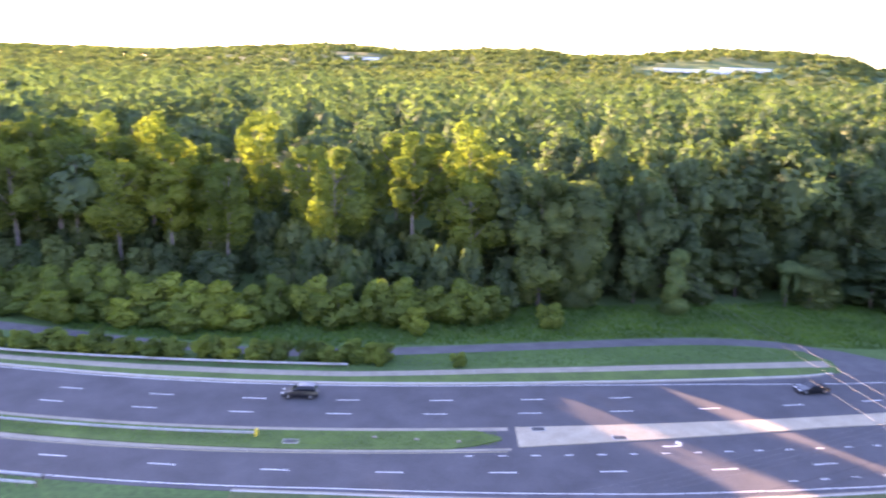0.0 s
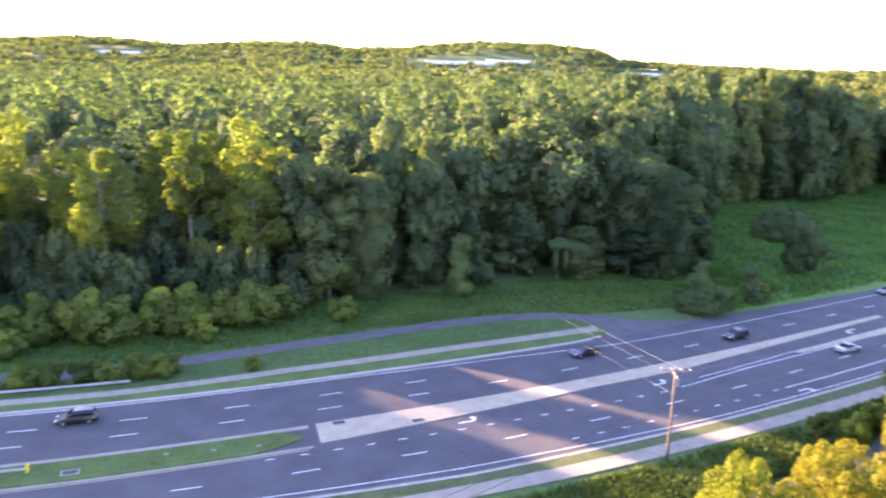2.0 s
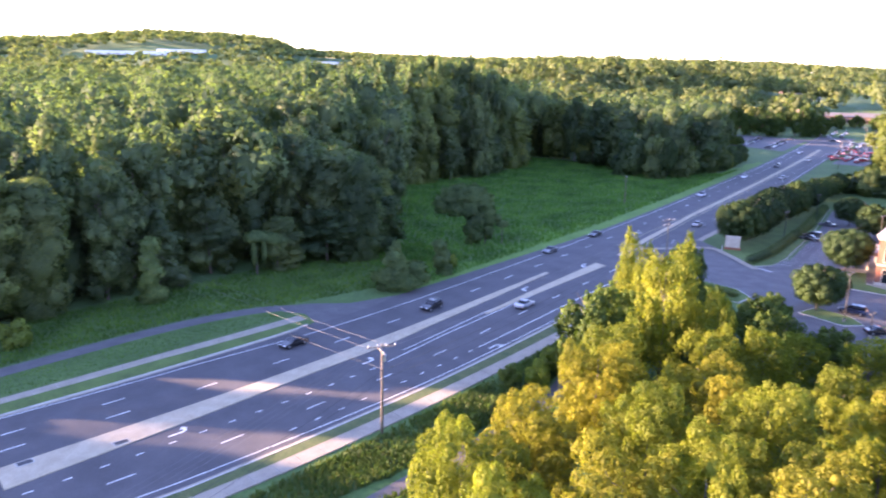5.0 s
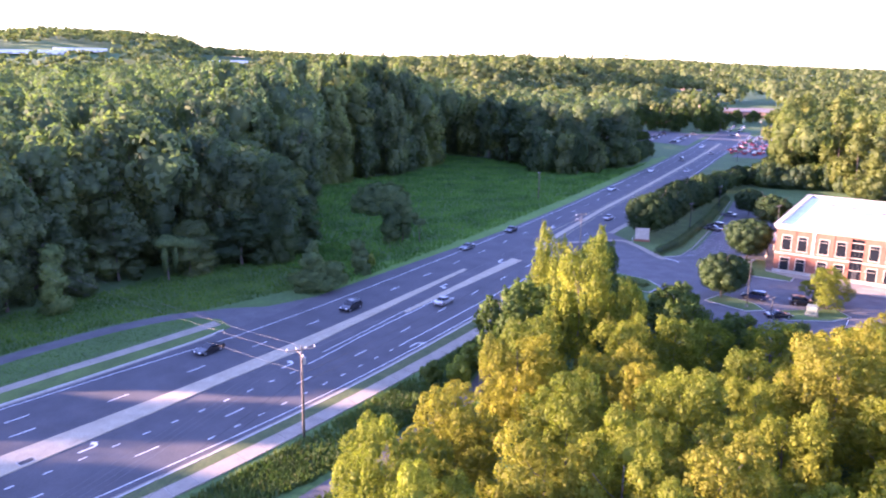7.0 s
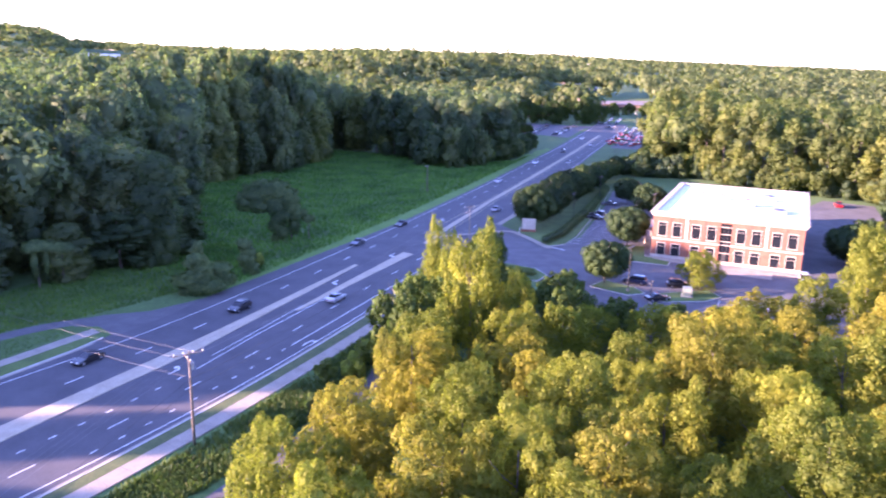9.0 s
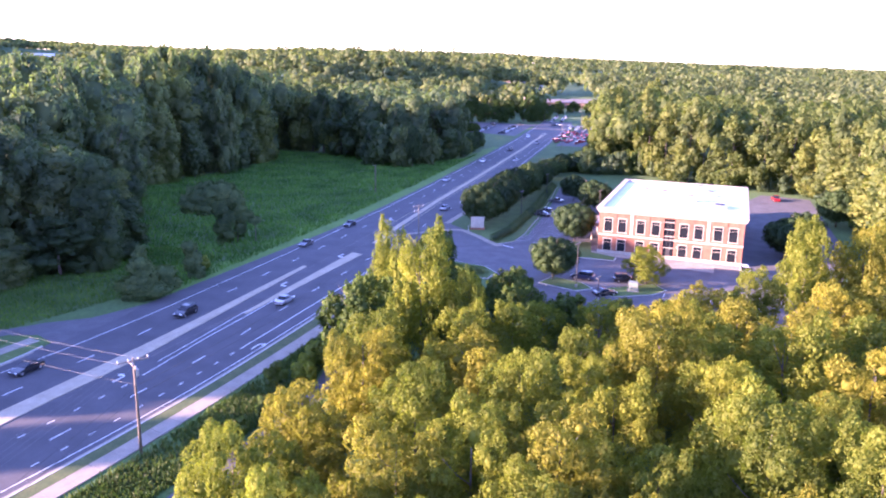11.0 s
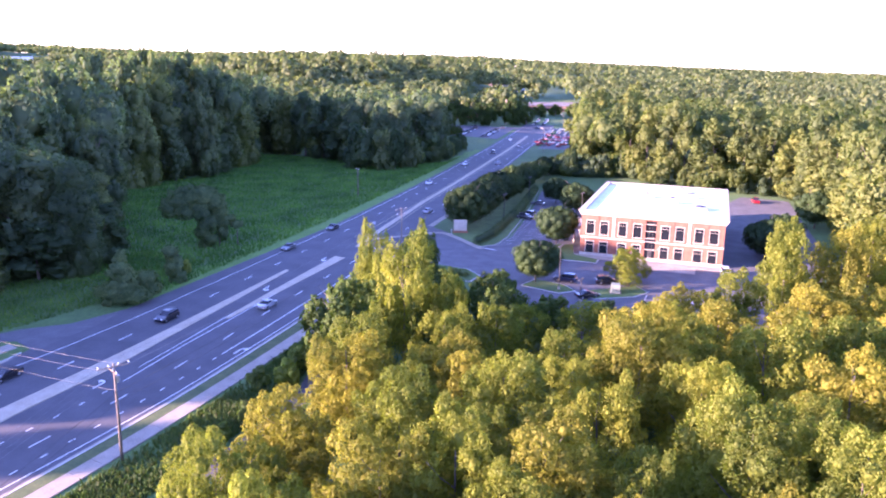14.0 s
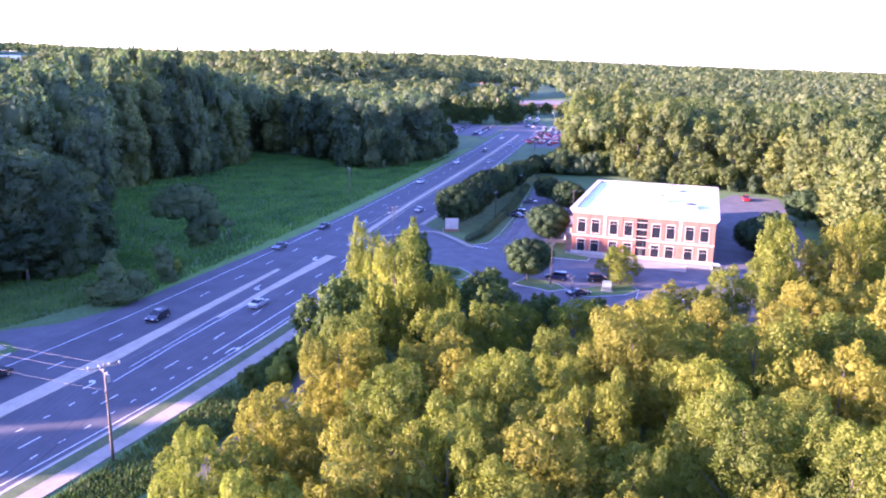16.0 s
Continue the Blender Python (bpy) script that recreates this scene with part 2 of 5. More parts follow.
NEAR_EDGE = lerp((-400, -13.2), (-45, -13.2), (-10, -14.5), (25, -17.5), (60, -18.2), (100, -18.4), (135, -19), (180, -16), (250, -14), (350, -12.7), (1000, -12.3))
road = slab("road", steps(-400, 520, 4), NEAR_EDGE, FAR_EDGE, -0.3, 0.03, M_ASPHALT)
tagged(road, "grey asphalt dual carriageway with white lane markings", "road", kind="structure")

ZP = 0.036


def line(x0, x1, d, w=0.15, mat=None, name="edge_line"):
    fd = d if callable(d) else (lambda x: d)
    return slab(name, steps(x0, x1, 3), lambda x: fd(x) - w / 2, lambda x: fd(x) + w / 2, 0.031, ZP, mat or M_PAINT, road, skirt=False)


dash_mesh = bpy.data.meshes.new("lane_dash")
dash_mesh.from_pydata([(-1.52, -0.085, 0), (1.52, -0.085, 0), (1.52, 0.085, 0), (-1.52, 0.085, 0)], [], [(0, 1, 2, 3)])
dash_mesh.materials.append(M_PAINT)
short_mesh = bpy.data.meshes.new("short_dash")
short_mesh.from_pydata([(-0.5, -0.085, 0), (0.5, -0.085, 0), (0.5, 0.085, 0), (-0.5, 0.085, 0)], [], [(0, 1, 2, 3)])
short_mesh.materials.append(M_PAINT)


def dashes(me, x0, x1, step, d):
    fd = d if callable(d) else (lambda x: d)
    x = x0
    while x <= x1:
        a, b = along(x - 1, fd(x - 1)), along(x + 1, fd(x + 1))
        ob = new(me.name, me)
        ob.parent = road
        ob.matrix_basis = pose((a[0] + b[0]) / 2, (a[1] + b[1]) / 2, ZP, 0, 0, math.degrees(math.atan2(b[1] - a[1], 2)))
        x += step * 2 / math.hypot(2, b[1] - a[1])


line(-300, 505, lerp((-300, 12.5), (15, 12.7), (40, 11.6), (61, 9.7), (80, 9.0), (102, 8.7), (700, 8.4)))
dashes(dash_mesh, -130.8, 32, 12.15, lerp((-200, 8.1), (30, 8.0)))
dashes(dash_mesh, -131.5, 420, 12.15, lerp((-200, 4.3), (30, 3.9), (60, 3.9), (120, 4.2), (600, 4.1)))
line(-300, 9, -6.0, 0.12, M_YELLOW, "yellow_line")
gut = slab("gutter", steps(-300, 9.5, 3), -0.8, 0.1, 0.0, 0.036, M_CONCRETE, road)
gut2 = slab("gutter", steps(-300, 9.5, 3), -5.75, lerp((-300, -4.6), (-49, -4.7), (-15, -5.2), (9.5, -5.2)), 0.0, 0.036, M_CONCRETE, road)
gut3 = slab("gutter", steps(-300, 58, 3), lambda x: FAR_EDGE(x) - 0.45, FAR_EDGE, 0.0, 0.036, M_CONCRETE, road)
gut4 = slab("gutter", steps(-20, 130, 3), NEAR_EDGE, lambda x: NEAR_EDGE(x) + 0.45, 0.0, 0.036, M_CONCRETE, road)
dashes(dash_mesh, -137.8, 25, 12.3, lerp((-200, -8.4), (-40, -8.8), (-16, -9.8), (9, -10.6), (33, -11.4)))
dashes(dash_mesh, 33.2, 420, 12.4, lerp((33, -11.5), (72, -11.4), (98, -10.6), (140, -10.6), (250, -9.4), (350, -8.2), (600, -8.0)))
dashes(short_mesh, 4.5, 58, 3.85, lerp((4, -6.8), (20, -7.2), (60, -8.2)))
dashes(short_mesh, 40, 75, 3.85, lerp((40, -14.6), (75, -14.6)))
line(61.5, 112, lerp((61.5, -7.9), (75, -6.9), (112, -6.6)), 0.16)
line(66, 128, lerp((66, -6.4), (86, -5.4), (128, -5.2)), 0.14)
line(76, 124, -14.6, 0.18)
line(-300, 130, lerp((-300, -12.6), (-45, -12.6), (-10, -13.4), (25, -15.9), (60, -17.1), (130, -17.6)))
line(190, 505, lerp((190, -14.2), (250, -12.8), (350, -11.6), (600, -11.4)))
line(150, 430, lerp((150, -6.4), (200, -4.1), (430, -3.9)), 0.16, M_YELLOW, "yellow_line")
line(150, 430, lerp((150, -1.2), (430, -1.0)), 0.14, M_YELLOW, "yellow_line")

# ---- medians, kerbs, verges, pavements ----
med = slab("median_1", steps(10.4, 117, 3), lerp((10.4, -5.0), (22, -4.3), (36, -3.6), (50, -3.0), (66, -3.1), (75, -2.5), (117, -1.0)), 0.0, 0.0, 0.12, M_MEDIAN)
tagged(med, "tapering pale concrete median between the carriageways", "median", kind="structure")
med2 = slab("median_2", steps(88, 132, 3), lerp((88, -6.3), (132, -7.6)), lerp((88, -5.6), (105, -5.0), (132, -4.8)), 0.0, 0.1, M_MEDIAN)
tagged(med2, "narrow pale concrete median beside the turning lane", "median", kind="structure")
med3 = slab("median_3", steps(142, 430, 4), lerp((142, -6.6), (160, -5.0), (200, -3.2), (430, -3.1)), lerp((142, -5.2), (160, -3.4), (200, -1.8), (430, -1.8)), 0.0, 0.1, M_MEDIAN)
tagged(med3, "narrow tan concrete median running to the junction", "median", kind="structure")
gm = slab("grass_median", steps(-300, 8.5, 3), lerp((-300, -4.6), (-49, -4.7), (-15, -5.2), (4, -5.2), (8.5, -3.2)), lerp((-300, -0.8), (6, -0.8), (8.5, -2.6)), 0.0, 0.14, M_LAWN)
tagged(gm, "bright green mown grass median with a kerb", "median", kind="structure")
def slabs(parent, name, x0, x1, step, lo, hi, z0, z1, mat):
    """The single concrete slabs of a footway or median, with open joints between them."""
    x = x0
    while x < x1 - 0.5:
        b = min(x + step, x1)
        slab(name, [x + 0.03, (x + b) / 2, b - 0.03], lo, hi, z0, z1 + RNG.uniform(-0.006, 0.006), mat, parent)
        x = b


FAR_LO = lerp((-300, 14.9), (-62, 15.0), (-35, 15.6), (-12, 15.6), (10, 16.8), (35, 17.0), (61, 15.9))
FAR_HI = lerp((-300, 16.4), (-62, 16.5), (-35, 17.4), (-12, 17.3), (10, 18.6), (35, 19.0), (61, 18.2))
NEAR_LO = lerp((-20, -19.8), (36, -22.2), (60, -22.6), (101, -23.2))
NEAR_HI = lerp((-20, -17.4), (33, -19.8), (60, -20.3), (101, -21.0))
sf = slab("pavement_far", steps(-300, 61, 3), FAR_LO, FAR_HI, -0.1, 0.10, M_KERB)
slabs(sf, "slab", -78, 61, 3.0, FAR_LO, FAR_HI, 0.0, 0.14, M_CONCRETE)
tagged(sf, "pale concrete footway beside the road", "pavement", kind="structure")
vf = slab("verge_far", steps(-300, 58, 3), lambda x: FAR_EDGE(x) + 0.25, lerp((-300, 14.9), (-62, 15.0), (-35, 15.6), (-12, 15.6), (10, 16.8), (35, 17.0), (58, 16.1)), 0.0, 0.13, M_LAWN)
tagged(vf, "strip of mown grass between kerb and footway", "verge", kind="structure")
vm = slab("verge_meadow", steps(84, 345, 3), FAR_EDGE, lambda x: FAR_EDGE(x) + 6.5 + 2.0 * math.sin(x * 0.05) + 1.2 * math.sin(x * 0.31), -0.05, 0.05, M_VERGE)
tagged(vm, "bright green mown grass along the meadow", "verge", kind="structure")
kf = slab("kerb_far", steps(-300, 60, 3), FAR_EDGE, lambda x: FAR_EDGE(x) + 0.25, -0.1, 0.15, M_KERB)
tagged(kf, "low concrete kerb", "kerb", kind="structure")
sn = slab("pavement_near", steps(-20, 101, 3), NEAR_LO, NEAR_HI, -0.1, 0.10, M_KERB)
slabs(sn, "slab", -20, 101, 3.0, NEAR_LO, NEAR_HI, 0.0, 0.14, M_CONCRETE)
tagged(sn, "pale concrete footway with joints beside the road", "pavement", kind="structure")
vn = slab("verge_near", steps(-20, 135, 3), lerp((-20, -17.4), (33, -19.8), (60, -20.3), (101, -21.0), (135, -20.5)), lambda x: NEAR_EDGE(x) - 0.25, 0.0, 0.13, M_DRY)
tagged(vn, "strip of mown grass between kerb and footway", "verge", kind="structure")
kn = slab("kerb_near", steps(-20, 130, 3), lambda x: NEAR_EDGE(x) - 0.25, NEAR_EDGE, -0.1, 0.15, M_KERB)
tagged(kn, "low concrete kerb", "kerb", kind="structure")


def ribbon(name, pts, width, z, mat):
    v, f = [], []
    for i, p in enumerate(pts):
        a, b = pts[max(i - 1, 0)], pts[min(i + 1, len(pts) - 1)]
        d = Vector((b[0] - a[0], b[1] - a[1])).normalized()
        w = width[i] if isinstance(width, list) else width
        for s in (-1, 1):
            v.append((p[0] - d.y * w / 2 * s, p[1] + d.x * w / 2 * s, z))
    f = [(2 * i + 2, 2 * i, 2 * i + 1, 2 * i + 3)[::-1] for i in range(len(pts) - 1)]
    return mesh_ob(name, v, f, mat)


def spline(pts, n=8):
    out = []
    P = [Vector(p) for p in pts]
    for i in range(len(P) - 1):
        a, b, c, d = P[max(i - 1, 0)], P[i], P[i + 1], P[min(i + 2, len(P) - 1)]
        for k in range(n):
            t = k / n
            out.append(tuple(0.5 * (2 * b + (c - a) * t + (2 * a - 5 * b + 4 * c - d) * t * t + (3 * b - a - 3 * c + d) * t ** 3)))
    return out + [tuple(P[-1])]


trail = ribbon("trail", spline([(-140, 135), (-100, 123), (-68, 116), (-45, 111), (-25, 108.8), (-9, 110.2), (19.3, 115.6), (36, 118.8), (47.5, 120), (57, 119.2), (64, 116), (70, 110)]), 3.1, 0.035, M_ASPHALT_OLD)
tagged(trail, "narrow grey asphalt foot trail through the grass", "trail", kind="structure")
apron = plate("driveway_far", [(61.5, 107), (74, 109.5), (82, 112.5), (72, 113.5), (66, 117.5), (61, 119), (60, 116), (62.5, 113)], -0.1, 0.04, M_ASPHALT_OLD)
tagged(apron, "asphalt driveway stub joining the trail to the road", "driveway", kind="structure")

# ---- car park ----
LOT = [(150, 100.0), (137.5, 92), (136.5, 86), (133, 71), (128, 62), (122, 52), (113, 42), (112, 30), (140, 12), (190, 10), (275, 30), (275, 45), (200, 52), (205, 66), (245, 88), (256, 99), (246, 106), (206, 92), (172, 82), (163, 84), (166, 94), (172, 105.5), (170, 108), (160, 109)]
lot = plate("car_park", LOT, -0.1, 0.035, M_ASPHALT_OLD)
tagged(lot, "grey asphalt car park with its entrance from the road", "car park", kind="structure")

# ---- trees ----
def leaf_mesh(name, lobes, count, size, mat, rng, hang=0.0, inner=0.86, slim=0.34, core=0.6, lift=0.3, stray=0.42):
    """Small pointed leaf sprays that lie like shingles over the outer shells of rounded lobes (centre, radii); hang turns them from rising to drooping, lift lets their tips stand off."""
    C = np.array([l[0] for l in lobes], float)
    Rr = np.array([l[1] for l in lobes], float)
    wgt = Rr[:, 0] * Rr[:, 2]
    P, D, K = [], [], []
    left = count
    ph = rng.uniform(0, 6.28, (len(lobes), 3))
    for _ in range(8):
        k = rng.choice(len(lobes), max(64, int(left * 1.6)), p=wgt / wgt.sum())
        d = rng.normal(size=(len(k), 3))
        d[:, 2] += 0.25
        d /= np.linalg.norm(d, axis=1, keepdims=True)
        bulge = 1 + 0.13 * np.sin(d[:, 0] * 6 + ph[k, 0]) * np.sin(d[:, 1] * 6 + ph[k, 1]) + 0.09 * np.sin(d[:, 2] * 9 + ph[k, 2])
        p = C[k] + d * Rr[k] * (rng.uniform(inner, 1.05, len(k)) * bulge)[:, None]
        free = np.ones(len(k), bool)
        for c, r in zip(C, Rr):
            free &= (((p - c) / (r * 0.8)) ** 2).sum(1) > 1
        P.append(p[free][:left])
        D.append(d[free][:left])
        K.append(k[free][:left])
        left -= len(P[-1])
        if left <= 0:
            break
    p, d, k = np.concatenate(P), np.concatenate(D), np.concatenate(K)
    count = len(p)
    up = np.array((0.0, 0.0, 1.0)) - d * d[:, 2:3]
    t = up * (0.9 - 1.9 * hang) + rng.normal(size=(count, 3)) * 0.5 + d * lift
    t /= np.linalg.norm(t, axis=1, keepdims=True)
    n = d + rng.normal(size=(count, 3)) * stray
    n -= t * (n * t).sum(1, keepdims=True)
    n /= np.linalg.norm(n, axis=1, keepdims=True)
    b = np.cross(n, t)
    s = size * rng.uniform(0.55, 1.3, (count, 1))
    V = np.stack([p - t * s * 0.5, p - b * s * slim + n * s * 0.05, p + t * s * 0.62, p + b * s * slim + n * s * 0.05], 1).reshape(-1, 3)
    out = p - np.array((0, 0, C[:, 2].mean() * 0.9))
    out /= np.linalg.norm(out, axis=1, keepdims=True)
    soft_n = d * (0.95 - 0.6 * stray) + out * 0.3 + n * stray * 0.75
    return blade_mesh(name, V, soft_n, C, Rr * core, mat)


_t = (1 + 5 ** 0.5) / 2
ICO_V = np.array([(-1, _t, 0), (1, _t, 0), (-1, -_t, 0), (1, -_t, 0), (0, -1, _t), (0, 1, _t), (0, -1, -_t), (0, 1, -_t), (_t, 0, -1), (_t, 0, 1), (-_t, 0, -1), (-_t, 0, 1)]) / math.hypot(1, _t)
ICO_F = np.array([(0, 11, 5), (0, 5, 1), (0, 1, 7), (0, 7, 10), (0, 10, 11), (1, 5, 9), (5, 11, 4), (11, 10, 2), (10, 7, 6), (7, 1, 8), (3, 9, 4), (3, 4, 2), (3, 2, 6), (3, 6, 8), (3, 8, 9), (4, 9, 5), (2, 4, 11), (6, 2, 10), (8, 6, 7), (9, 8, 1)])


def blade_mesh(name, V, soft_n, C, Rr, mat):
    """Leaf blades (four corners each) round dense inner masses (centres and radii), as one mesh."""
    q, m = len(V) // 4, len(C)
    rough = np.random.default_rng(q + m).uniform(0.8, 1.1, (m, 12, 1))
    core = (C[:, None, :] + ICO_V[None] * Rr[:, None, :] * rough).reshape(-1, 3)
    tri = (ICO_F[None] + (np.arange(m) * 12)[:, None, None] + 4 * q).reshape(-1, 3)
    me = bpy.data.meshes.new(name)
    me.vertices.add(4 * q + 12 * m)
    me.vertices.foreach_set("co", np.concatenate([V, core]).ravel().astype(np.float32))
    me.loops.add(4 * q + 60 * m)
    me.loops.foreach_set("vertex_index", np.concatenate([np.arange(4 * q), tri.ravel()]).astype(np.int32))
    me.polygons.add(q + 20 * m)
    me.polygons.foreach_set("loop_start", np.concatenate([np.arange(0, 4 * q, 4), 4 * q + np.arange(0, 60 * m, 3)]).astype(np.int32))
    me.update(calc_edges=True)
    me.materials.append(mat)
    me.polygons.foreach_set("use_smooth", np.ones(q + 20 * m, bool))
    soft_n = soft_n / np.linalg.norm(soft_n, axis=1, keepdims=True)
    me.normals_split_custom_set_from_vertices(np.concatenate([np.repeat(soft_n, 4, 0), np.tile(ICO_V, (m, 1))]).tolist())
    return me


def plume_lobes(rng, h, width, n):
    """A few broad domes of different heights on vine-draped flanks, that make one tall crown."""
    out = []
    for i in range(n):
        a, r = i * 2.399 + rng.uniform(-0.5, 0.5), width * 0.27 * math.sqrt((i + 0.1) / n)
        top = h * (1.0 - 0.45 * (i / n) * rng.uniform(0.6, 1.3))
        pr = width * rng.uniform(0.24, 0.32)
        px, py = r * math.cos(a), r * math.sin(a)
        z = top - pr * 0.9
        out.append(((px, py, z), (pr, pr, pr * 0.9)))
        for k in range(7):
            d = Vector(rng.normal(size=3) + np.array((0, 0, 0.3))).normalized()
            q = pr * rng.uniform(0.36, 0.58)
            out.append(((px + pr * 0.75 * d.x, py + pr * 0.75 * d.y, z + pr * 0.75 * d.z), (q, q, q)))
        while z > pr * 0.7:
            z -= pr * rng.uniform(0.75, 1.1)
            q = pr * rng.uniform(0.6, 0.95)
            b = rng.uniform(0, 6.28)
            o = pr * rng.uniform(0.2, 0.55)
            out.append(((px + o * math.cos(b), py + o * math.sin(b), max(z, q * 0.5)), (q, q, q * rng.uniform(1.1, 1.6))))
    return out


def crown_lobes(rng, h, base, width, n, spread=1.0, tall=1.0, sprays=0):
    """Limb masses spread over an uneven egg-shaped crown, each split into smaller rounded lobes or, with sprays, into slim rising ones."""
    out = []
    for i in range(n):
        u = (i + rng.uniform(0.0, 1.0)) / n
        z = base + (h - base) * (0.08 + 0.84 * u)
        env = max(0.12, math.sin(math.pi * min(0.96, 0.2 + 0.74 * u)) ** 0.7) * width / 2
        a = i * 2.399 + rng.uniform(-0.6, 0.6)
        r = env * rng.uniform(0.3, 0.78) * spread
        big = width * rng.uniform(0.17, 0.28) * (1.1 - 0.3 * u)
        cx, cy = r * math.cos(a), r * math.sin(a)
        out.append(((cx, cy, z), (big * 0.85, big * 0.85, big * 0.9 * tall)))
        for k in range(sprays or 5):
            d = Vector(rng.normal(size=3) + np.array((cx, cy, 0)) / max(r, 0.3) * 0.7 + np.array((0, 0, 0.45))).normalized()
            lr = big * (rng.uniform(0.15, 0.32) if sprays else rng.uniform(0.34, 0.6))
            lz = lr * (rng.uniform(1.1, 2.0) if sprays else rng.uniform(0.8, 1.35)) * tall
            o = big * (rng.uniform(0.72, 1.12) if sprays else 0.8)
            out.append(((cx + d.x * o, cy + d.y * o, z + d.z * o * tall + (lz * 0.25 if sprays else 0)), (lr, lr, lz)))
    return out


def ball_lobes(rng, h, base, width, n):
    """Small lobes spread evenly over a clipped round crown."""
    c, rz, rr = (h + base) / 2, (h - base) / 2, width / 2
    out = [((0, 0, c), (rr * 0.74, rr * 0.74, rz * 0.74))]
    for i in range(n):
        z = 1 - 2 * (i + 0.5) / n
        q, a, u = math.sqrt(1 - z * z), i * 2.399 + rng.uniform(-0.3, 0.3), rng.uniform(0.7, 0.86)
        lr = width * rng.uniform(0.085, 0.135)
        out.append(((rr * u * q * math.cos(a), rr * u * q * math.sin(a), c + rz * u * z), (lr, lr, lr * 0.9)))
    return out


def trunk_bm(rng, h, r, limbs, width):
    bm = bmesh.new()
    lean = rng.uniform(-0.03, 0.03, 2)
    pts = [(lean[0] * z + 0.12 * math.sin(z * 0.7), lean[1] * z, z) for z in np.linspace(-0.3, h * 0.88, 7)]
    add_tube(bm, pts, [r * (1.25 if i == 0 else 1 - 0.8 * i / 6) for i in range(7)], 7)
    for k in range(limbs):
        z = h * rng.uniform(0.35, 0.75)
        a = rng.uniform(0, 6.28)
        L = width * rng.uniform(0.22, 0.42)
        q = [(lean[0] * z, lean[1] * z, z), (math.cos(a) * L * 0.5, math.sin(a) * L * 0.5, z + L * 0.45), (math.cos(a) * L, math.sin(a) * L, z + L * 1.1)]
        add_tube(bm, q, [r * 0.38, r * 0.25, r * 0.08], 5)
    return bm


def make_tree(kind, seed, h, base, width, n_lobes, leaves, size, mat, trunk_r, limbs=4, label="", category="tree", tall=1.0, hang=0.0, spread=1.0, bark=None, inner=0.86, plumes=False, slim=0.34, core=0.6, lift=0.3, stray=0.42, sprays=0, ball=False):
    rng = np.random.default_rng(seed)
    ob = empty(kind, label=label, category=category)
    part("trunk", trunk_bm(rng, h, trunk_r, limbs, width), bark or M_BARK, ob, smooth=True)
    lobes = plume_lobes(rng, h, width, n_lobes) if plumes else ball_lobes(rng, h, base, width, n_lobes) if ball else crown_lobes(rng, h, base, width, n_lobes, spread, tall, sprays)
    c = new("crown", leaf_mesh("crown", lobes, leaves, size, mat, rng, hang, inner, slim, core, lift, stray))
    c.parent = ob
    return ob


def put(proto, x, y, s=1.0, sz=None, rz=0.0, label="", group="", z=None):
    m = Matrix.LocRotScale((x, y, float(land(x, y)) if z is None else z), Euler((0, 0, rz)), (s, s, sz or s))
    c = copy_thing(proto, m)
    c.scale = (s, s, sz or s)
    return tagged(c, label=label, group=group)

USED = set()


def plant(proto, x, y, s=1.0, sz=None, rz=None, label="", group="", z=None):
    rz = RNG.uniform(0, 6.28) if rz is None else rz
    if proto.name in USED:
        return put(proto, x, y, s, sz, rz, label, group, z)
    USED.add(proto.name)
    proto.location, proto.rotation_euler, proto.scale = (x, y, float(land(x, y)) if z is None else z), (0, 0, rz), (s, s, sz or s)
    return tagged(proto, label=label, group=group)


def inside(poly, x, y):
    x, y = np.asarray(x, float), np.asarray(y, float)
    r = np.zeros(np.broadcast(x, y).shape, bool)
    for (x0, y0), (x1, y1) in zip(poly, poly[1:] + poly[:1]):
        c = (y0 > y) != (y1 > y)
        r ^= c & (x < (x1 - x0) * (y - y0) / ((y1 - y0) or 1e-9) + x0)
    return r


EDGE_N = ([-400, -120, -60, -20, 0, 20, 43, 57, 74, 84, 92, 98], [200, 152, 147, 142, 139, 132, 137, 144, 140, 136, 136, 139])
MEADOW = [(95, 100), (92, 133), (98, 137), (107, 147), (135, 182), (160, 213), (172, 215), (190, 214), (210, 216), (231, 224), (262, 248), (264, 215), (258, 182), (292, 172), (320, 178), (330, 160), (200, 120)]
FAR_LOT = [(405, 205), (440, 215), (520, 245), (540, 300), (470, 275), (410, 235)]
RED_LOT = [(385, 155), (405, 135), (500, 160), (520, 205), (470, 190)]
OPEN_SPOTS = [(620, 318, 42), (705, 345, 45), (1150, 640, 90), (980, 620, 60), (600, 560, 50), (1300, 500, 80), (481, 1526, 100), (580, 1512, 80), (-178, 1690, 70), (832, 1413, 70), (985, 951, 75), (1018, 916, 50), (979, 807, 40), (894, 446, 30), (1138, 437, 40), (1302, 423, 40), (975, 609, 35), (991, 694, 35)]


